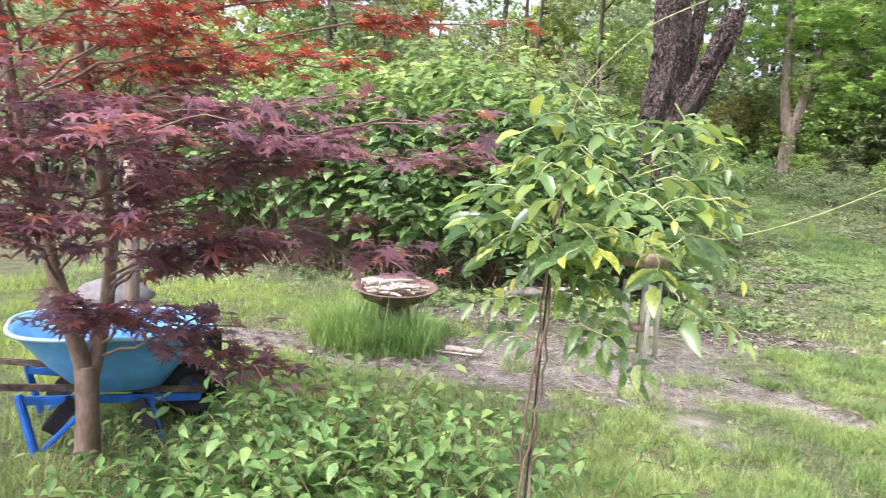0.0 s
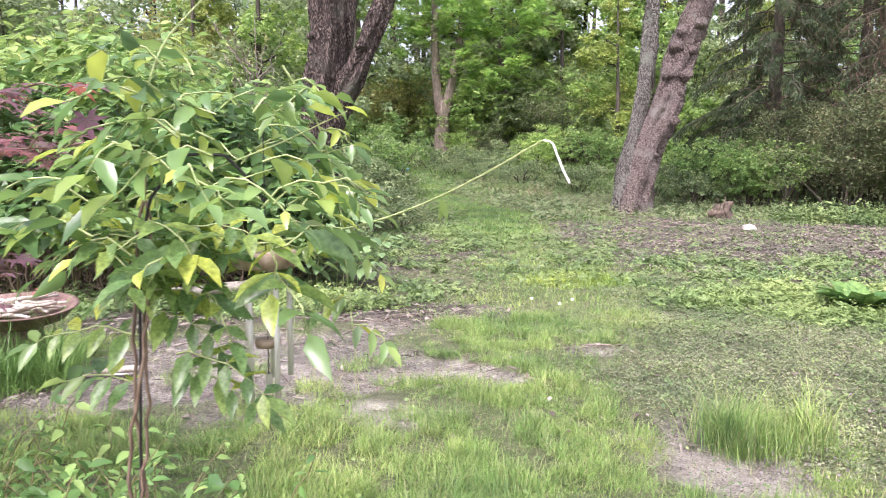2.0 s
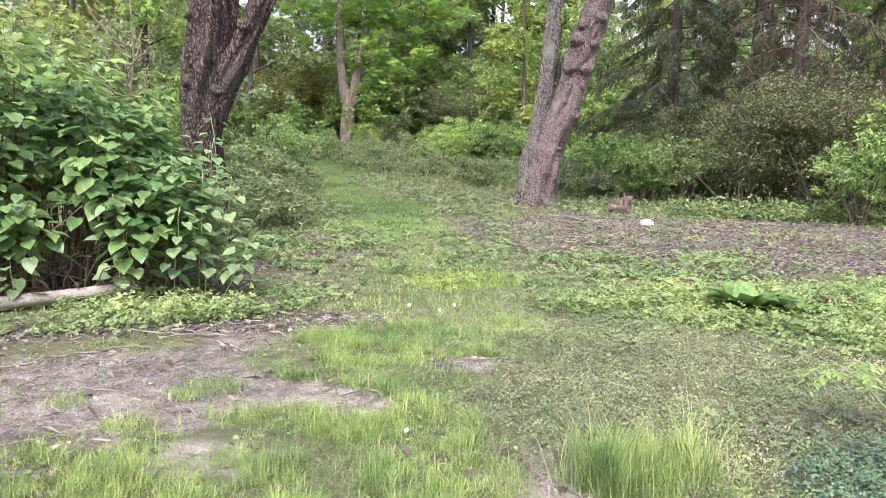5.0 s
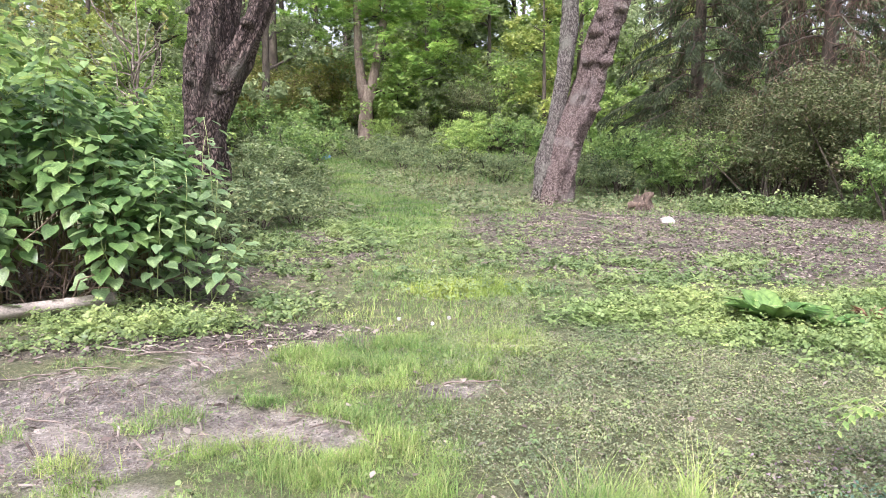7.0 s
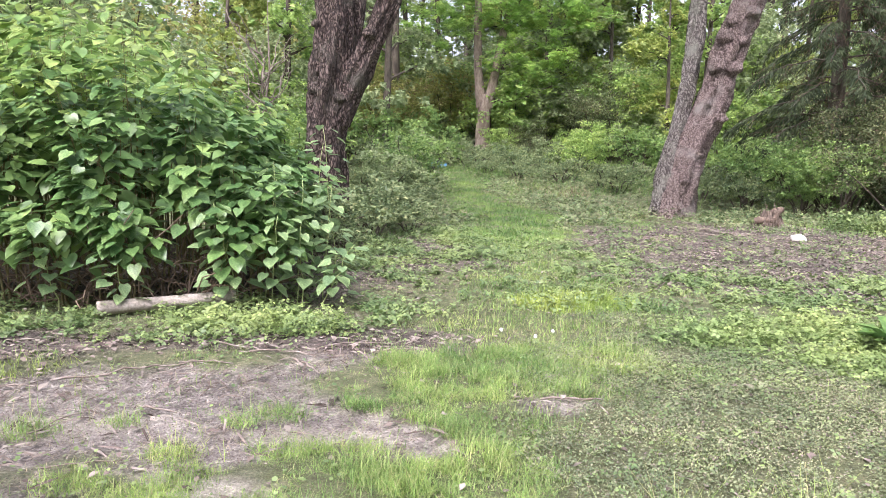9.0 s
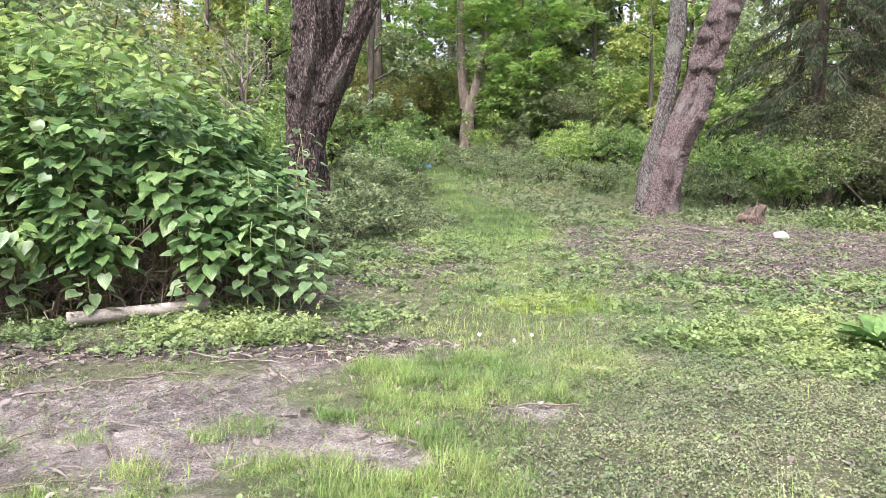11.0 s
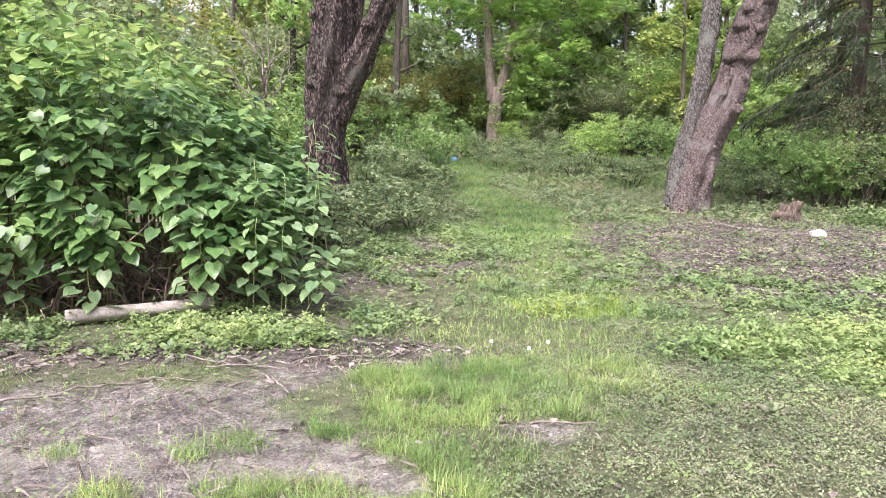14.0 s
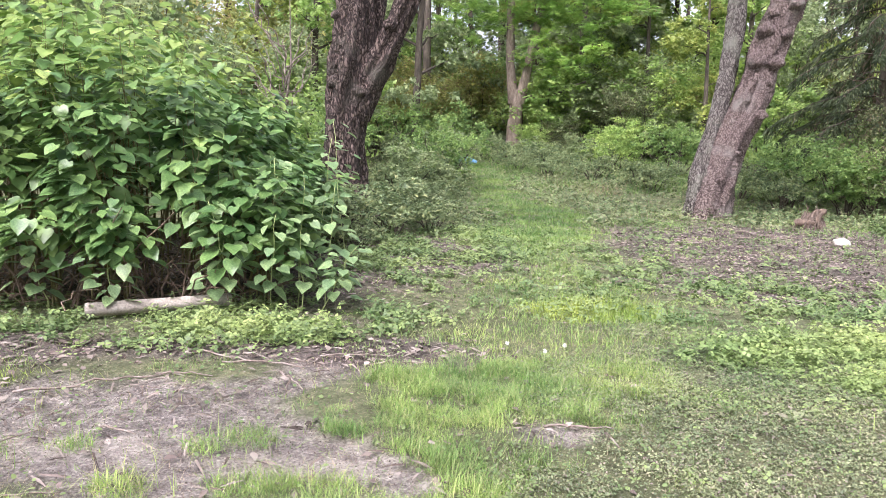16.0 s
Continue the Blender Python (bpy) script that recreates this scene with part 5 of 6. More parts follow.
    ring_loft("rim_disc", hub, M_GREYMETAL, wheel, "grey wheel disc")
    bar("nose_guard", (0.425, -0.3, 0.46), (0.425, 0.3, 0.46), 0.012, 0.16, M_RUBBER, root, "dark front guard")
    bar("strut", (0.36, 0.0, 0.3), (0.42, 0, 0.45), 0.03, 0.02, M_BLUE_STEEL, root)
    root.rotation_euler, root.scale = (0, 0, heading), (1, 1, 0.93)
    return root


wheelbarrow(-3.44, 1.16, math.atan2(0.83, 0.55))


# ---- fire bowl with dry wood ----
def fire_bowl(x, y):
    z0 = float(height(x, y))
    root = group_at("fire_bowl", x, y, z0, "rusty round iron fire bowl on a short stand in tall grass", "fire pit")
    out = [circle(0.05, 0.29), circle(0.16, 0.3), circle(0.26, 0.34), circle(0.315, 0.41), circle(0.335, 0.415), circle(0.335, 0.425), circle(0.305, 0.42), circle(0.25, 0.355), circle(0.15, 0.32), circle(0.02, 0.31)]
    tilt = np.array(Matrix.Rotation(radians(5), 3, Vector((0.84, 0.55, 0))))
    out = [(c - (0, 0, 0.36)) @ tilt.T + (0, 0, 0.36) for c in out]
    ring_loft("bowl", out, M_RUST, root)
    ring_loft("stand", [circle(0.15, 0.0), circle(0.13, 0.1), circle(0.12, 0.31), circle(0.1, 0.31), circle(0.11, 0.1), circle(0.13, 0.0)], M_RUST, root)
    r = np.random.default_rng(4)
    for i in range(20):
        a, b = r.uniform(0, 6.28), r.uniform(-0.14, 0.14)
        L = r.uniform(0.12, 0.26)
        a = r.normal(0.55, 0.5)
        cx, cy = -b * math.sin(a) + r.uniform(-.06, .06), b * math.cos(a)
        zz = 0.365 + 0.004 * i + 0.1 * np.hypot(cx, cy)
        w = group_at("firewood_piece", x + cx, y + cy, z0 + zz, "pale dry split stick lying in the fire bowl", "firewood", "wood in the fire bowl")
        n = 6
        p = bend((-L * math.cos(a), -L * math.sin(a), 0), (L * math.cos(a), L * math.sin(a), r.normal(0.01, 0.015)), 0.0, n, 0.008, r)
        rod("split_wood", p, r.uniform(0.012, 0.024), M_DRIFT, w, "", 6, 0.009)


fire_bowl(-3.41, 3.55)
grass("bowl_grass", 6000, (-3.95, -2.85, 2.9, 3.75), lambda x, y: step(-.1, .4, blot(x, y, -3.45, 3.3, 0.6, 0.36)) * (np.hypot(x + 3.41, y - 3.55) > 0.17), 0.3, 0.005, M_GRASS_FAR, "long dark green grass round the fire bowl", 0.5, 0.25, BLADE)


# ---- old fire stove beyond the wheelbarrow ----
def stove(x, y):
    root = group_at("garden_stove", x, y, float(height(x, y)), "squat dark red drum with a pale grey sheet lid", "fire pit")
    ring_loft("drum", [circle(0.2, 0.0, 28), circle(0.23, 0.02, 28), circle(0.24, 0.3, 28), circle(0.22, 0.31, 28), circle(0.02, 0.31, 28)], M_BRICKRED, root)
    ring_loft("lid", [circle(0.28, 0.3, 28), circle(0.285, 0.315, 28), circle(0.2, 0.39, 28), circle(0.07, 0.44, 28), circle(0.06, 0.46, 28), circle(0.005, 0.465, 28)], M_GREYMETAL, root, "dented pale grey lid")
    for a in (0.6, 2.7, 4.8):
        bar("foot", (0.16 * math.cos(a), 0.16 * math.sin(a), -0.03), (0.19 * math.cos(a), 0.19 * math.sin(a), 0.06), 0.04, 0.03, M_IRON, root)


stove(-4.95, 2.2)
post = group_at("grey_post", -4.15, 1.75, float(height(-4.15, 1.75)), "slim grey weathered post with a dark band", "post")
rod("shaft", np.array([(0, 0, -0.1), (0.005, 0, 0.6), (0, 0, 1.35)]), 0.045, M_BARK_PALE, post, "", 12)
rod("band", np.array([(0, 0, 1.0), (0, 0, 1.03)]), 0.05, M_IRON, post, "black band", 12)


# ---- red-leaved Japanese maple ----
def japanese_maple():
    bx, by = -3.2, 0.8
    root = group_at("japanese_maple", bx, by, 0, "Japanese maple with cut leaves in layers, purple below, backlit red above", "tree")
    r = np.random.default_rng(19)
    o = np.array([bx, by, 0])

    def limb(name, pts, radii, seed):
        trunk_part(name, np.array(pts) - o, radii, M_MAPLE_BARK, root, 12, 0.12, seed)

    limb("trunk", [(-3.19, .81, -.05), (-3.17, .8, .2), (-3.19, .81, .42)], [.06, .046, .05], 3)
    limb("left_stem", [(-3.19, .81, .38), (-3.2, .74, .62), (-3.22, .68, .88), (-3.24, .64, 1.1), (-3.2, .52, 1.5), (-3.22, .48, 1.9), (-3.3, .4, 2.4)], [.038, .034, .03, .027, .024, .02, .01], 4)
    limb("right_stem", [(-3.18, .83, .38), (-3.18, .9, .66), (-3.17, .92, .95), (-3.14, .82, 1.5), (-3.16, .75, 1.82), (-3.0, .85, 2.4)], [.034, .03, .027, .023, .019, .01], 5)
    limb("side_stem", [(-3.24, .64, 1.1), (-3.1, .5, 1.4), (-3.05, .4, 1.8), (-2.9, .2, 2.3)], [.022, .018, .014, .008], 6)
    dark = [((-3.2, .68, .95), (-2.5, .1, 1.34), .5), ((-3.2, .66, 1.05), (-2.15, .3, 1.42), .5), ((-3.17, .9, .95), (-2.0, .75, 1.4), .5), ((-3.17, .9, 1.05), (-1.66, 1.32, 1.38), .42),
            ((-3.17, .92, 1.0), (-1.95, 1.0, 1.36), .45), ((-3.18, .9, .8), (-1.92, 1.16, 1.0), .4), ((-3.18, .9, .75), (-2.1, .92, 1.05), .45), ((-3.2, .7, .85), (-2.3, .5, 1.08), .5),
            ((-3.2, .7, .8), (-2.5, .0, 1.08), .45), ((-3.2, .7, .9), (-2.3, .35, 1.22), .5), ((-3.18, .85, .5), (-2.7, .95, .62), .22), ((-3.19, .8, .55), (-2.75, .55, .66), .22),
            ((-3.2, .7, 1.1), (-2.6, -.2, 1.25), .5), ((-3.17, .9, .7), (-2.5, .75, .92), .3), ((-3.2, .7, 1.2), (-3.3, -.3, 1.3), .5), ((-3.2, .7, 1.2), (-3.9, .2, 1.4), .5),
            ((-3.2, .8, 1.2), (-3.8, 1.3, 1.4), .5), ((-3.2, .66, 1.15), (-2.3, .45, 1.52), .5), ((-3.17, .9, 1.15), (-2.05, .9, 1.54), .45), ((-3.17, .9, 1.1), (-1.75, 1.2, 1.5), .4), ((-3.2, .6, 1.2), (-2.75, .15, 1.5), .5),
            ((-3.18, .85, .45), (-2.35, 1.0, .5), .2)]
    # Upper boughs, whose leaves carry the backlight in their red.
    red = [((-3.14, .82, 1.4), (-2.2, 1.3, 1.74), .35), ((-3.15, .78, 1.6), (-1.8, 1.8, 1.97), .28), ((-3.15, .78, 1.5), (-2.55, 1.25, 1.78), .4), ((-3.2, .5, 1.45), (-2.9, .95, 1.78), .4),
           ((-3.2, .5, 1.4), (-3.3, .9, 1.62), .4), ((-3.15, .75, 1.7), (-2.15, 1.5, 2.03), .3), ((-3.15, .75, 1.8), (-2.5, 1.1, 2.1), .4), ((-3.2, .5, 1.8), (-3.0, .3, 2.2), .5),
           ((-3.15, .8, 1.75), (-3.2, 1.4, 2.1), .5), ((-3.2, .5, 1.9), (-3.6, .2, 2.4), .5), ((-3.2, .6, 2.0), (-2.7, .6, 2.5), .5),
           ((-3.2, .5, 1.5), (-2.6, .25, 1.7), .5), ((-3.2, .5, 1.6), (-2.4, .5, 1.85), .5), ((-3.1, .5, 1.5), (-2.3, .75, 1.66), .5), ((-3.1, .5, 1.7), (-2.5, .1, 1.95), .5)]
    for boughs, material, per, nm in ((dark, M_REDLEAF, 124, "purple_leaf"), (red, M_BACKLITLEAF, 112, "red_leaf")):
        P, T, U, S = [], [], [], []
        for a, e, wide in boughs:
            a, e = np.array(a), np.array(e)
            p = bend(a, e, 0.1, 9, 0.012, r)
            rod("branch", p - o, 0.008, M_MAPLE_BARK, root, "", 6, 0.003)
            d = unit((e - a)[None])[0]
            side = unit(np.cross(d, (0, 0, 1))[None])[0]
            tw = np.linspace(0, 1, 9)
            for j in range(9):
                u = r.uniform(0.3, 1)
                c = np.array([np.interp(u, tw, p[:, m]) for m in range(3)])
                w = c + side * r.choice([-1, 1]) * wide * r.uniform(.3, .9) * (1.1 - .6 * u) + d * r.uniform(0, .25) + np.array([0, 0, r.normal(0, .03)])
                rod("twig", bend(c, w, .02, 5, .006, r) - o, 0.004, M_MAPLE_BARK, root, "", 4, 0.002)
                k = per // 9
                q = c + (w - c) * r.uniform(.25, 1.1, (k, 1)) + r.normal(0, 1, (k, 3)) * np.array([.06, .06, .02])
                P.append(q)
                t = np.array([d * .6 + (w - c) * 1.2]) + r.normal(0, .4, (k, 3))
                t[:, 2] = -0.08 + r.normal(0, .2, k)
                T.append(t)
                U.append(np.array([[0, 0, 1.0]]) + r.normal(0, .2, (k, 3)))
                S.append(r.uniform(.045, .09, k) * (1 if nm == "purple_leaf" else .85))
        P, T, U, S = (np.concatenate(v) for v in (P, T, U, S))
        leafage(nm, PALM, P - o, turns(T, U), S, material, root, np.array((-1.9, .5, 1.3)) - o, 280 if nm == "purple_leaf" else 150)


japanese_maple()


# ---- leafy shrub in front ----
def low_shrub():
    bx, by = -1.72, 0.72
    root = group_at("low_leafy_shrub", bx, by, 0, "low spreading shrub with fresh green pointed leaves", "shrub")
    r = np.random.default_rng(23)
    P, T, U, S = [], [], [], []
    for i in range(330):
        x, y = r.normal(0, .43), r.normal(0, .3)
        a = r.uniform(0, 6.28)
        L = r.uniform(.15, .42)
        h = max(.2, (.7 - .35 * np.hypot(x, y) + .12 * min(x, 0)) * r.uniform(.6, 1.1))
        p = bend((x, y, -.02), (x + L * math.cos(a), y + L * math.sin(a), h), .08, 8, .012, r)
        rod("stem", p, .0035, M_CANE, root, "", 5, .0015)
        k = 14
        u = np.repeat(np.linspace(.25, 1, k // 2), 2)
        q = np.stack([np.interp(u, np.linspace(0, 1, 8), p[:, m]) for m in range(3)], -1)
        a2 = r.uniform(0, 6.28) + np.arange(k) * math.pi + (np.arange(k) // 2) * 1.2
        s = np.stack([np.cos(a2), np.sin(a2), np.full(k, -.05)], -1)
        P.append(q + s * .01)
        T.append(s + r.normal(0, .35, (k, 3)) - np.array([0, 0, .2]))
        U.append(np.array([[0, 0, 1.0]]) + .2 * s * np.array([1, 1, 0]) + r.normal(0, .38, (k, 3)))
        S.append(r.uniform(.042, .082, k) * (1.15 - .35 * u))
    P, T, U, S = (np.concatenate(v) for v in (P, T, U, S))
    leafage("leaf", LEAFWIDE, P, turns(T, U), S, M_SHRUB, root, (.3, -.3, .5), 300)


LEAFWIDE = (LEAF[0] * np.array([1.2, 1, 1.6]), LEAF[1])
low_shrub()


# ---- vine on an iron hook ----
def climbing_vine():
    bx, by = -0.95, 0.3
    z0 = float(height(bx, by))
    hook = group_at("shepherd_hook", bx, by, z0, "thin black iron garden hook standing in the grass", "garden hook")
    o = np.array([bx, by, z0])
    pts = [(0, 0, -.1), (.008, 0, .6), (.034, 0, 1.2), (.05, .005, 1.3), (.09, .035, 1.37), (.14, .08, 1.37), (.18, .11, 1.32), (.19, .12, 1.29)]
    t = np.linspace(0, 1, len(pts))
    tt = np.linspace(0, 1, 40)
    rod("rod", np.stack([np.interp(tt, t, np.array(pts)[:, c]) for c in range(3)], -1), .0023, M_IRON, hook, "", 8)
    root = group_at("climbing_vine", bx, by, z0, "twining vine with long pointed green and yellowish leaflets", "vine")
    r = np.random.default_rng(29)
    for ph, rad, top in ((0, .008, 1.36), (2.2, .016, 1.3), (4.1, .012, 1.2)):
        z = np.linspace(-.02, top, 46)
        a = ph + z * 9
        p = np.stack([rad * np.cos(a) + r.normal(0, .002, 46) + .04 * (z / 1.3) ** 2, rad * np.sin(a), z], -1)
        rod("twined_stem", p, .0038, M_VINEWOOD, root, "", 7, .0025)

    def shoot(pts, r0, r1, label="", m=None):
        q = np.array(pts) - o
        t = np.linspace(0, 1, len(q))
        tt = np.linspace(0, 1, 26)
        p = np.stack([np.interp(tt, t, q[:, c]) for c in range(3)], -1)
        for _ in range(4):
            p[1:-1] = (p[:-2] + 2 * p[1:-1] + p[2:]) / 4
        rod("tendril", p, r0, m or M_STEMGREEN, root, label, 7, r1)
        return p

    shoot([(-.9, .36, 1.2), (-.72, .4, 1.22), (-.57, .39, 1.252), (-.46, .345, 1.298), (-.375, .285, 1.345), (-.325, .25, 1.376), (-.312, .246, 1.382)], .0016, .0013, "long arching shoot")
    shoot([(-.316, .245, 1.38), (-.305, .238, 1.378), (-.3, .215, 1.36), (-.296, .18, 1.343), (-.29, .145, 1.326)], .0014, .0012, "pale whitish tip", M_FLUFF)
    shoot([(-.93, .34, 1.4), (-.9, .36, 1.53), (-.79, .4, 1.65), (-.7, .42, 1.69), (-.6, .43, 1.73)], .0015, .001)
    shoot([(-.85, .4, 1.33), (-.72, .4, 1.38), (-.62, .42, 1.43)], .0015, .001)
    shoot([(-.85, .38, 1.3), (-.7, .42, 1.35), (-.6, .44, 1.38)], .0015, .001)
    P, T, U, S = [], [], [], []
    for i in range(82):
        d = unit(r.normal(0, 1, (1, 3)))[0]
        d[2] = abs(d[2]) if i < 50 else -abs(d[2]) * .45
        c = np.array([.09, .06, 1.26]) + d * np.array([.2, .18, .27]) * r.uniform(.3, 1) ** .5
        a = r.uniform(0, 6.28)
        L = r.uniform(.08, .15)
        out = np.array([math.cos(a), math.sin(a), r.uniform(-.55, .25)])
        p = bend(c, c + out * L, .03, 6, .004, r)
        rod("leaf_stalk", p, .0018, M_STEMGREEN, root, "", 4, .0012)
        side = unit(np.cross(out, (0, 0, 1))[None])[0]
        yo = r.uniform(.55, 1.0)
        for j in range(3):
            for sg in (-1, 1):
                u = .25 + .3 * j
                q = np.array([np.interp(u, np.linspace(0, 1, 6), p[:, m]) for m in range(3)])
                P.append(q)
                T.append(side * sg * .9 + out * .5 + np.array([0, 0, -.2]) + r.normal(0, .25, 3))
                U.append(np.array([0, 0, 1.0]) + .3 * out * np.array([1, 1, 0]) + r.normal(0, .42, 3))
                S.append(r.uniform(.055, .1) * yo)
        P.append(p[-1]), T.append(out + np.array([0, 0, -.3])), U.append(np.array([0, 0, 1.0]) + r.normal(0, .3, 3)), S.append(.08 * yo)
    def frond(a, e, sag, pairs, size, droop):
        """A feathered leaf: paired leaflets along a stalk from a to e."""
        p = bend(a, e, sag, 8, .003, r)
        rod("leaf_stalk", p, .0018, M_STEMGREEN, root, "", 4, .001)
        d = unit((p[-1] - p[0])[None])[0]
        side = unit(np.cross(d, (0.25, -.5, .83))[None])[0]
        for j in range(pairs):
            u = .15 + .8 * j / (pairs - 1)
            q = np.array([np.interp(u, np.linspace(0, 1, 8), p[:, m]) for m in range(3)])
            for sg in (-1, 1):
                P.append(q)
                T.append(side * sg + d * .45 + np.array([0, 0, -droop]) + r.normal(0, .18, 3))
                U.append(np.array([.1, -.35, .9]) + r.normal(0, .25, 3))
                S.append(size * r.uniform(.75, 1.1) * (1.1 - .3 * u))
        P.append(p[-1]), T.append(d + np.array([0, 0, -droop])), U.append(np.array([0, -.3, .9])), S.append(size)

    for k in range(9):
        a = np.array([r.uniform(.0, .08), r.uniform(.0, .08), 1.0 + .03 * k])
        w = r.uniform(-.15, .5) if k % 3 else r.uniform(2.6, 3.5)
        L = r.uniform(.11, .16)
        frond(a, a + np.array([math.cos(w) * L, math.sin(w) * L * .6 - .02, r.uniform(-.07, .01)]), .02, 5, r.uniform(.052, .068), .3)
    hang = shoot([(-.72, .4, 1.5), (-.67, .42, 1.42), (-.635, .42, 1.3), (-.62, .41, 1.15), (-.605, .4, 1.02)], .0018, .001, "hanging shoot")
    for k in range(9):
        q = hang[2 + int(2.6 * k)]
        w = r.uniform(-.9, .9) + (math.pi if k % 2 else 0)
        frond(q, q + np.array([math.cos(w) * .06, math.sin(w) * .05, -.03]), .012, 3, .045, .45)
    for q in ((-.46, .345, 1.295), (-.465, .35, 1.293), (-.62, .34, 1.3), (-.64, .35, 1.29), (-.6, .33, 1.3), (-.79, .4, 1.63), (-.78, .4, 1.62)):
        P.append(np.array(q) - o), T.append(np.array([.3, .1, -1.0]) + r.normal(0, .2, 3)), U.append(np.array([.6, -.8, .3])), S.append(.035)
    leafage("leaflet", (LEAF[0] * np.array([.98, 1, 1.5]), LEAF[1]), np.array(P), turns(np.array(T), np.array(U)), np.array(S), M_VINE, root, (.1, .05, 1.15), 300)


climbing_vine()


# ---- wind chime ----
def wind_chime():
    x, y, z = -0.76, 0.42, 0.0
    root = group_at("wind_chime", x, y, z, "aluminium tube wind chime hanging under a round wooden disc", "wind chime")
    ring_loft("disc", [circle(.004, 1.2, 32), circle(.05, 1.2, 32), circle(.054, 1.196, 32), circle(.054, 1.178, 32), circle(.05, 1.174, 32), circle(.004, 1.174, 32)], M_CHIMEWOOD, root, "weathered wooden disc")
    for i in range(5):
        a = i * 2 * math.pi / 5 + .4
        cx, cy = .037 * math.cos(a), .037 * math.sin(a)
        lo = .985 - .012 * i
        tb = ring_loft("chime_tube", [circle(.0048, 1.14, 14, cx, cy), circle(.0048, lo, 14, cx, cy), circle(.0038, lo, 14, cx, cy), circle(.0038, 1.14, 14, cx, cy)], M_ALU, root, "", True)
        rod("cord", np.array([(cx, cy, 1.175), (cx, cy, 1.138)]), .001, M_IRON, root, "", 5)
    ring_loft("striker", [circle(.002, 1.05, 20), circle(.02, 1.05, 20), circle(.022, 1.045, 20), circle(.02, 1.038, 20), circle(.002, 1.038, 20)], M_CHIMEWOOD, root)
    rod("string", np.array([(0, 0, 1.4), (0, 0, 1.2), (0, 0, 1.05), (0, 0, .96)]), .001, M_IRON, root, "", 5)
    rod("sail", np.array([(0, 0, .99), (0, 0, .96)]), .006, M_ALU, root, "", 8)


wind_chime()


# ---- stones, wood and twigs ----
def stone(x, y, rx, ry, rz, seed, label, name="stone", material=None):
    bm = bmesh.new()
    bmesh.ops.create_icosphere(bm, subdivisions=4, radius=1)
    for v in bm.verts:
        n = noise.noise(v.co * 1.3 + Vector((seed, 0, 0)))
        v.co *= 1 + .25 * n + .06 * noise.noise(v.co * 5)
        v.co = Vector((v.co.x * rx, v.co.y * ry, max(v.co.z, -.5) * rz))
    root = group_at(name, x, y, float(height(x, y)) + rz * .35, label, name)
    bm_part("body", bm, material or M_STONE, root, "", True)
    return root


stone(4.71, 13.98, .14, .1, .085, 3, "smooth pale rounded stone on dug soil")


def stump(x, y):
    z0 = float(height(x, y))
    root = group_at("tree_stump", x, y, z0, "rotten broken brown tree stump with jagged top", "stump")
    M_ROT = rough_material("rotten_wood", (.035, .026, .02), (.1, .075, .058), (.2, .155, .12), 9, .9, .6)
    r = np.random.default_rng(41)
    n = 36
    a = np.arange(n) / n * 2 * math.pi
    rings = []
    jag = r.uniform(.1, .3, n)
    for k, (f, rad) in enumerate(((-.15, .3), (.1, .24), (.5, .19), (.8, .13), (1, .1), (.8, .07), (.4, .02))):
        w = 1 + .15 * np.sin(3 * a + 1) + .07 * r.normal(0, 1, n)
        rings.append(np.stack([rad * w * np.cos(a) * 1.5, rad * w * np.sin(a), f * jag], -1))
    root.scale = (.78, .85, 1.2)
    ring_loft("wood", rings, M_ROT, root)
    for p, q, w in (((-.42, -.1, .06), (.05, -.22, .1), .07), ((.05, -.15, .1), (.3, -.1, .3), .07), ((-.2, .1, .1), (.3, .12, .3), .07)):
        rod("broken_piece", bend(p, q, .02, 7, .02, r), w, M_BROWNWOOD, root, "dark broken wood", 8, w * .6)
    for i in range(26):
        b, q = r.uniform(0, 6.28), r.uniform(.02, .3)
        rod("splinter", bend((q * 1.3 * math.cos(b), q * 1.3 * math.sin(b), .0), (q * .9 * math.cos(b) + r.normal(0, .05), q * 1.2 * math.sin(b), r.uniform(.12, .42)), .02, 5, .012, r), r.uniform(.012, .035), M_BROWNWOOD if i % 2 == 0 else M_ROT, root, "", 5, .006)


stump(4.95, 16.6)
log = group_at("short_log", -2.7, 3.42, float(height(-2.7, 3.42)), "short pale barkless log lying on bare soil", "log")
rod("wood", np.array([(-.19, -.05, .035), (-.1, -.03, .04), (0, 0, .038), (.1, .03, .042), (.17, .05, .034)]), .036, M_DRIFT, log, "", 12, .028)
log.scale = (.72, .72, .72)
rod("split_side", np.array([(-.26, -.12, .012), (0, -.06, .014), (.1, -.04, .012)]), .009, M_DRIFT, log, "", 6)

M_OLDLOG = rough_material("grey_log", (0.17, 0.15, 0.125), (0.32, 0.285, 0.24), (0.48, 0.44, 0.385), 6, 0.9, 0.6)
edge = group_at("edging_log", -2.82, 6.02, 0.06, "pale weathered squared log edging the thicket", "log")
rod("wood", np.array([(-.62, -.36, .02), (-.38, -.22, .03), (0, 0, .045), (.34, .2, .065)]), .062, M_OLDLOG, edge, "", 5, .058)

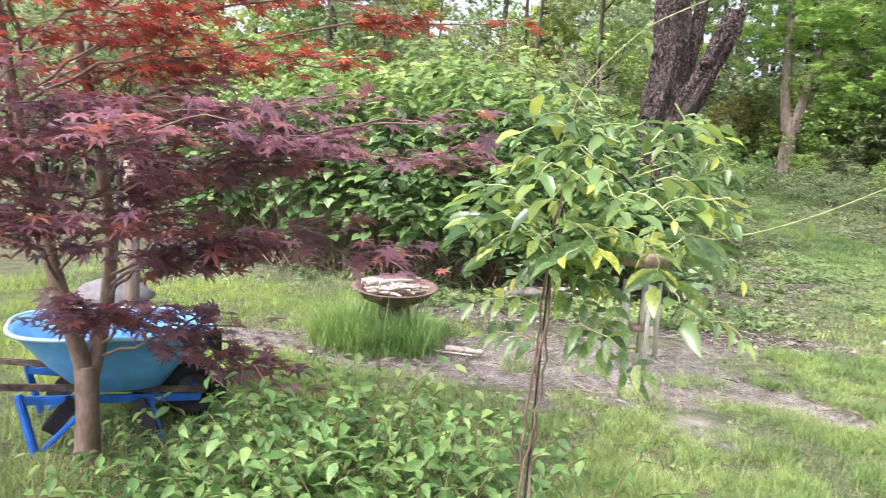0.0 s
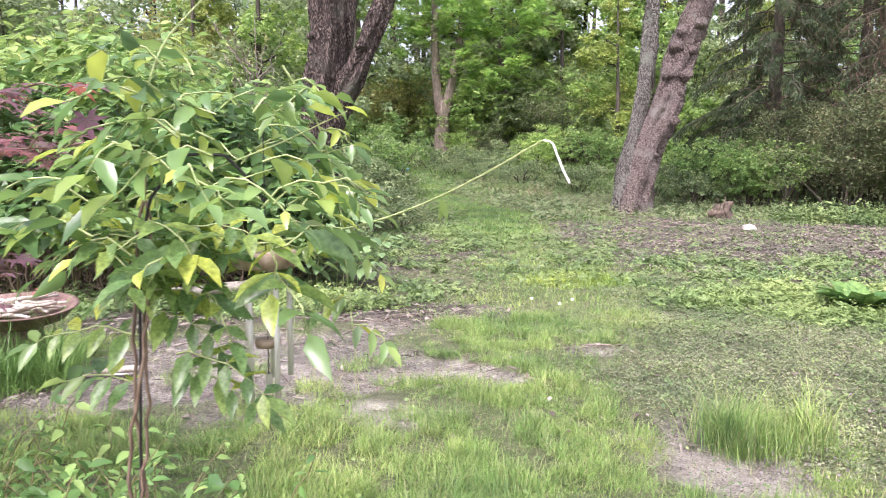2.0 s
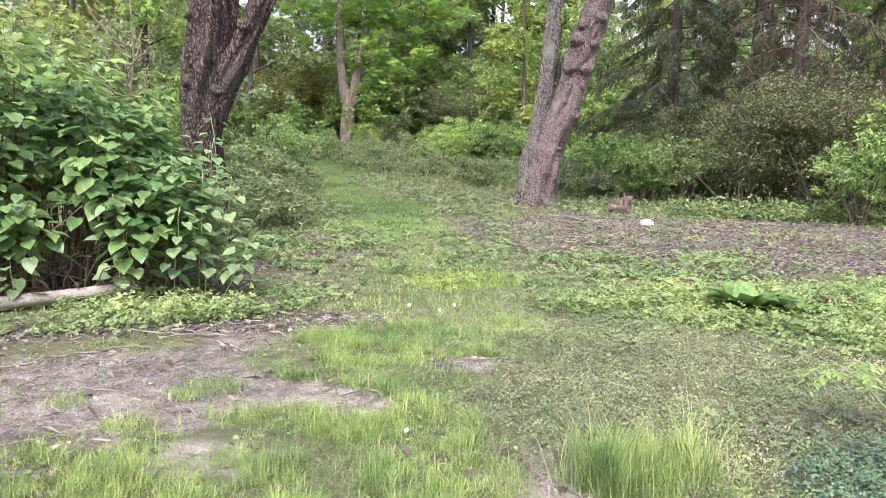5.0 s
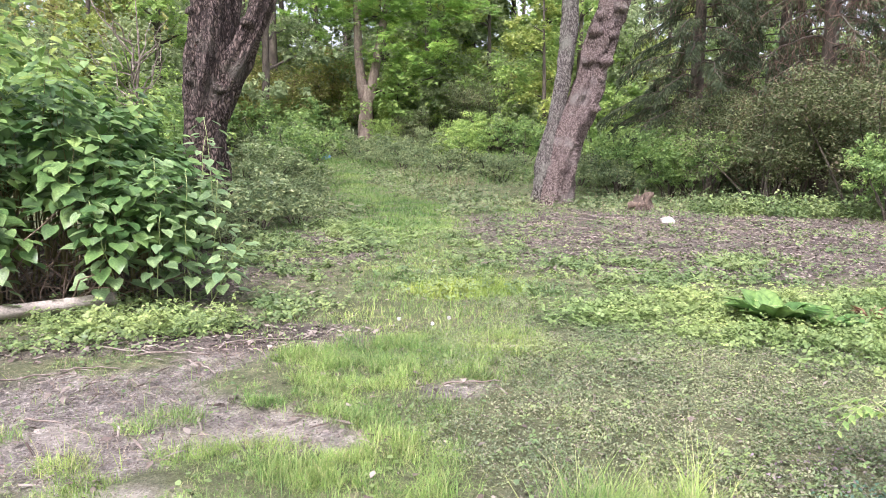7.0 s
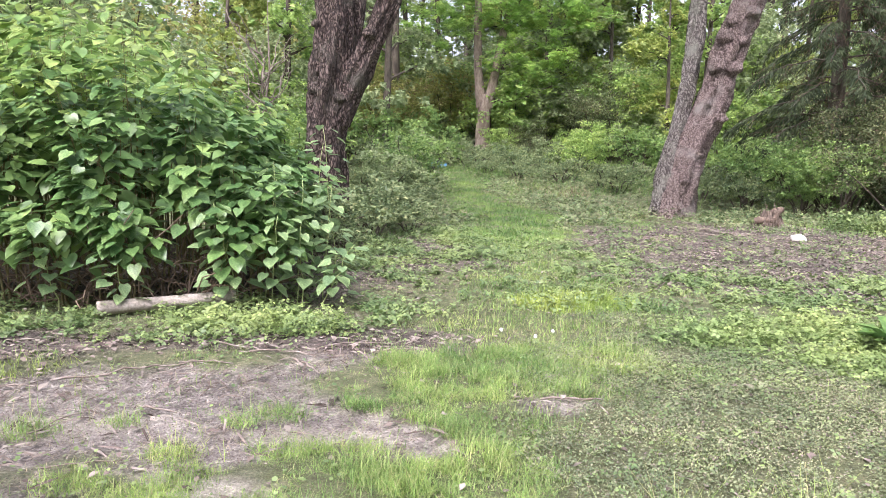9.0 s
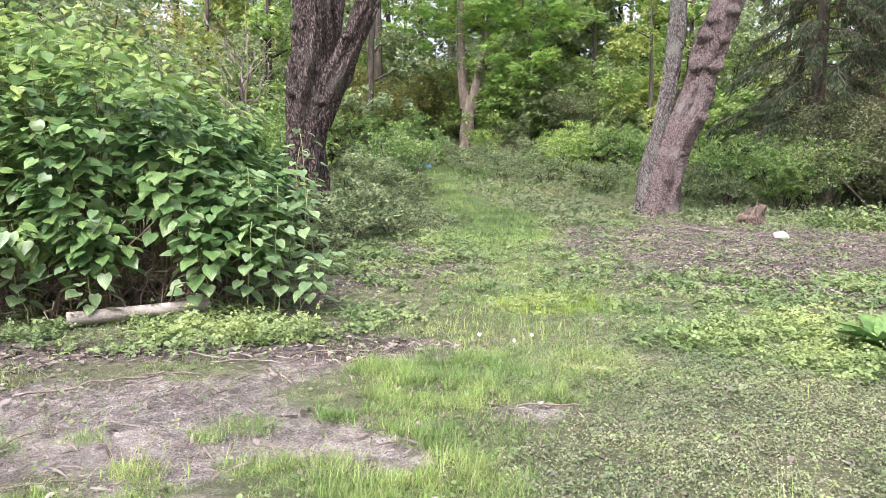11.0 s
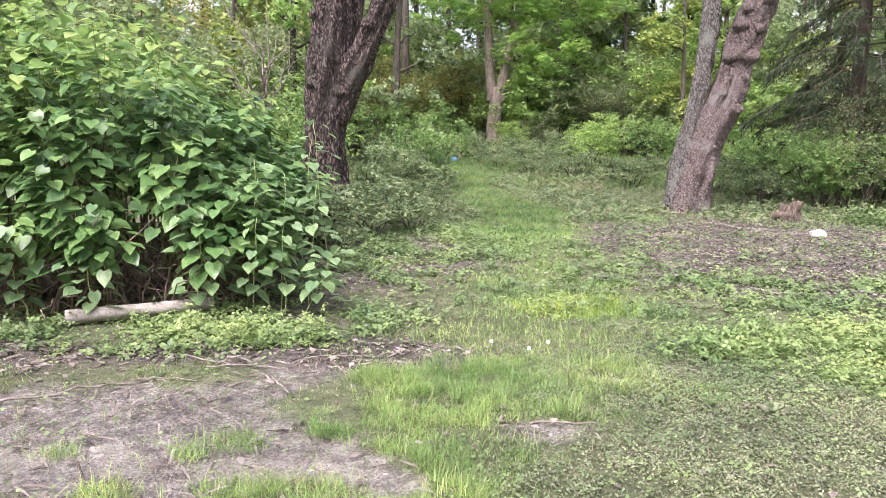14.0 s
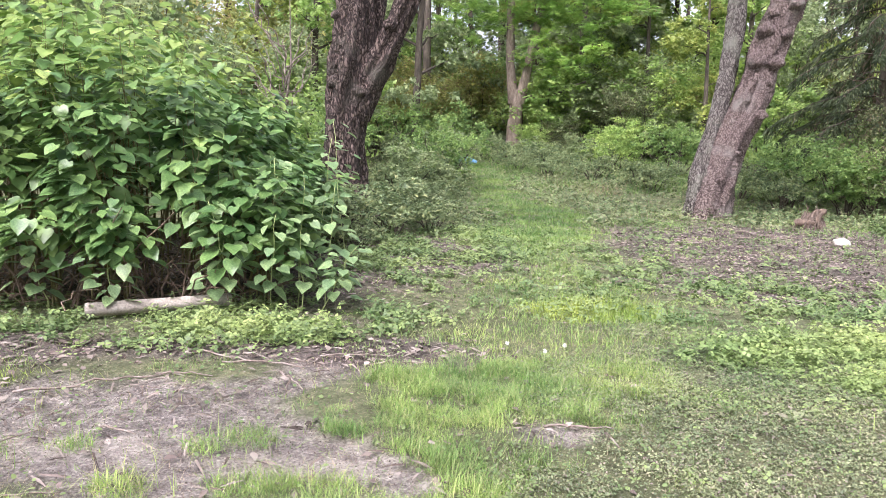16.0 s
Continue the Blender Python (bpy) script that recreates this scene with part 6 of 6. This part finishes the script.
r9 = np.random.default_rng(61)
for ax, ay, bx, by, w, c in ((-2.65, 4.05, -2.05, 4.55, .009, .01), (-2.1, 4.55, -1.75, 4.6, .007, .02), (-1.85, 4.9, -1.3, 4.95, .008, .03), (-1.42, 4.82, -1.15, 4.55, .009, .02), (-2.3, 5.1, -1.7, 4.95, .008, .02),
                             (-3.1, 3.9, -2.6, 3.95, .006, .01), (-1.9, 3.75, -1.65, 3.7, .008, .01), (-2.2, 3.3, -2.0, 3.9, .004, .02), (-1.3, 5.2, -.8, 5.35, .006, .03), (-.95, 5.1, -.55, 5.25, .006, .02),
                             (.25, 4.35, .6, 4.42, .008, .01), (.62, 4.2, .55, 4.4, .006, .01), (2.4, 15.0, 4.2, 14.6, .02, .03), (3.0, 14.2, 5.0, 13.9, .012, .03), (2.0, 16.6, 3.1, 16.9, .015, .05),
                             (5.3, 13.0, 6.4, 12.7, .015, .03), (1.6, 13.2, 2.3, 13.4, .012, .02), (-1.9, 3.0, -1.6, 3.15, .005, .01), (6.2, 14.4, 7.6, 14.0, .015, .03)):
    z = float(height((ax + bx) / 2, (ay + by) / 2)) + .008
    tw = group_at("fallen_twig", (ax + bx) / 2, (ay + by) / 2, z, "thin dry greyish twig lying on the soil", "twig", "fallen twigs")
    dx, dy = (bx - ax) / 2, (by - ay) / 2
    L = math.hypot(dx, dy)
    rod("twig", bend((-dx, -dy, 0), (dx, dy, 0), c * .6, 9, L * .028, r9), w * .9, M_TWIG, tw, "", 6, w * .5)


# ---- single plants ----
def dandelion(x, y, h):
    root = group_at("dandelion_clock", x, y, float(height(x, y)), "dandelion seed head on a thin pale stalk", "flower", "dandelions in the grass")
    rod("stalk", np.array([(0, 0, -.01), (.005, 0, h * .5), (.01, .005, h)]), .002, M_STEMGREEN, root, "", 6)
    r = np.random.default_rng(int(x * 100 + 999))
    d = unit(r.normal(0, 1, (90, 3)))
    c = np.array([.01, .005, h + .012])
    scatter("seed_head", (np.array([(-.004, 0, 0), (.004, 0, 0), (.0, 1, 0), (.006, 1, .1)]), np.array([(0, 1, 2), (1, 3, 2)])), np.repeat(c[None], 90, 0), turns(d, r.normal(0, 1, (90, 3))),
            np.stack([np.full(90, .45), np.full(90, .015), np.full(90, .015)], -1), M_FLUFF, root, "white fluffy head", "stuff")


for x, y, h in ((-.067, 5.35, .16), (.176, 5.42, .11), (.3, 5.55, .12)):
    dandelion(x, y, h)


def rosette(name, x, y, n, size, wide, rise, material, label, category, seed):
    r = np.random.default_rng(seed)
    root = group_at(name, x, y, float(height(x, y)), label, category)
    a = np.arange(n) * 2.4 + r.normal(0, .2, n)
    T = np.stack([np.cos(a), np.sin(a), r.uniform(rise * .5, rise * 1.3, n)], -1)
    P = np.stack([.06 * np.cos(a), .06 * np.sin(a), np.full(n, .03)], -1) * size * 4
    S = size * r.uniform(.6, 1.15, n)
    leafage("leaf", (LEAF[0] * np.array([wide, 1, 2.2]), LEAF[1]), P, turns(T, np.tile([[0, 0, 1.0]], (n, 1))), S, material, root, (0, 0, 0), 200)
    return root


rosette("dock_plant", 2.87, 5.8, 34, .36, 1.35, .75, M_DOCK, "broad dark green dock plant with glossy leaves", "weed", 71)
rosette("dock_plant", 3.25, 5.7, 16, .28, 1.25, .65, M_DOCK, "smaller dark green dock plant beside a larger one", "weed", 72)
rosette("burdock_plant", 1.55, 4.75, 8, .09, 1.5, .5, M_IVY, "small pale green broad-leaved weed", "weed", 73)


M_DEADLEAF = leaf_material("dead_leaf", [(.2, .1, .06), (.34, .19, .12), (.42, .3, .22)], .8, .2)


def seedling(x, y, h, seed, k=9, lean=(.1, 0)):
    r = np.random.default_rng(seed)
    root = group_at("feathery_seedling", x, y, float(height(x, y)), "yellow-green seedling with feathery compound leaves", "plant", "seedlings among weeds")
    top = np.array([lean[0], lean[1], h])
    rod("stem", bend((0, 0, -.02), top, .02, 6, .004, r), .006, M_STEMGREEN, root, "", 6, .003)
    P, T, U, S = [], [], [], []
    for i in range(k):
        a = i * 2.4
        out = np.array([math.cos(a), math.sin(a), r.uniform(-.7, .25)])
        L = r.uniform(.12, .26)
        c = top * r.uniform(.6, 1)
        p = bend(c, c + out * L, .05, 6, .004, r)
        rod("leaf_stalk", p, .0022, M_STEMGREEN, root, "", 4, .0012)
        side = unit(np.cross(out, (0, 0, 1))[None])[0]
        for j in range(6):
            for sg in (-1, 1):
                u = .2 + .15 * j
                P.append(np.array([np.interp(u, np.linspace(0, 1, 6), p[:, m]) for m in range(3)]))
                T.append(side * sg + out * .4 + np.array([0, 0, -.2]))
                U.append(np.array([0, 0, 1.0]) + r.normal(0, .2, 3))
                S.append(r.uniform(.035, .065))
    leafage("leaflet", LEAF, np.array(P), turns(np.array(T), np.array(U)), np.array(S), M_KNOT_TOP, root, (0, 0, 0), 120)


seedling(2.5, 3.3, .34, 81, 10, (-.42, -.1))
seedling(3.35, 4.9, .35, 82)
seedling(3.9, 4.6, .3, 83, 7)
leaf_cover("blue_green_mat", 17000, (1.35, 2.9, 1.9, 3.2), lambda x, y: step(0, .4, blot(x, y, 2.05, 2.5, .7, .5) + .4 * (vnoise(x, y, .2, 91) - .5)), .019, M_TEAL, .05, "mat of small blue-green leaves")
M_PURPLE = leaf_material("purple_dead_nettle", [(.13, .1, .11), (.19, .14, .15), (.15, .16, .085), (.3, .24, .28)], .6, .2)
leaf_cover("purplish_weeds", 11000, (.3, 3.2, 1.9, 4.2), lambda x, y: step(0, .4, np.maximum(blot(x, y, 1.0, 2.35, .3, .2), blot(x, y, 2.3, 3.1, .9, .4))), .017, M_PURPLE, .035, "purplish brown low weeds")

rosette("dead_stalk_clump", 3.75, 5.9, 30, .17, .3, 1.3, M_DEADLEAF, "clump of dry reddish-brown dead stalks", "weed", 74)
M_SHOOT = leaf_material("pale_shoot_leaf", [(.16, .26, .12), (.22, .33, .15), (.29, .41, .18)], .42, .35)
# knotweed shoots standing before the thicket
for x, y, h, sd in ((-2.5, 6.35, .95, 101), (-2.35, 6.55, 1.15, 102), (-2.2, 6.4, .85, 103), (-2.05, 6.6, 1.2, 104), (-1.95, 6.45, .8, 105), (-1.85, 6.75, 1.1, 106), (-2.3, 6.85, 1.3, 107), (-1.8, 6.5, .6, 108),
                    (-2.65, 6.2, .6, 109), (-3.35, 5.85, .55, 110), (-3.9, 5.8, .7, 111), (-2.45, 7.2, 1.3, 114), (-2.2, 8.3, 1.7, 112), (-2.4, 7.9, 1.5, 113)):
    r = np.random.default_rng(sd)
    root = group_at("knotweed_shoot", x, y, float(height(x, y)), "young knotweed shoot with large pale green leaves", "plant", "shoots before the thicket")
    p = bend((0, 0, -.02), (r.normal(0, .12), r.normal(-.08, .1), h), .03, 8, .01, r)
    rod("stem", p, .006, M_STEMGREEN, root, "", 6, .003)
    k = 26
    u = np.linspace(.25, 1, k)
    q = np.stack([np.interp(u, np.linspace(0, 1, 8), p[:, m]) for m in range(3)], -1)
    a = np.arange(k) * 2.6
    sd2 = np.stack([np.cos(a), np.sin(a), 0 * a], -1)
    leafage("leaf", HEART, q + sd2 * r.uniform(.03, .2, (k, 1)), turns(sd2 * .9 + np.array([0, 0, -.28]) + r.normal(0, .2, (k, 3)), np.tile([[0, 0, .9]], (k, 1)) + .35 * sd2 + r.normal(0, .2, (k, 3))), r.uniform(.09, .15, k) * (1.2 - .4 * u), M_SHOOT, root, (0, 0, 0), 60)

# blue scraps by the far path
for i, (x, y) in enumerate(((-5.3, 31.5), (-4.7, 31.2), (-5.9, 32.0))):
    stone(x, y, .45, .3, .22, 20 + i, "crumpled blue scrap of sheeting in the weeds", "blue_scrap", M_BLUETARP)
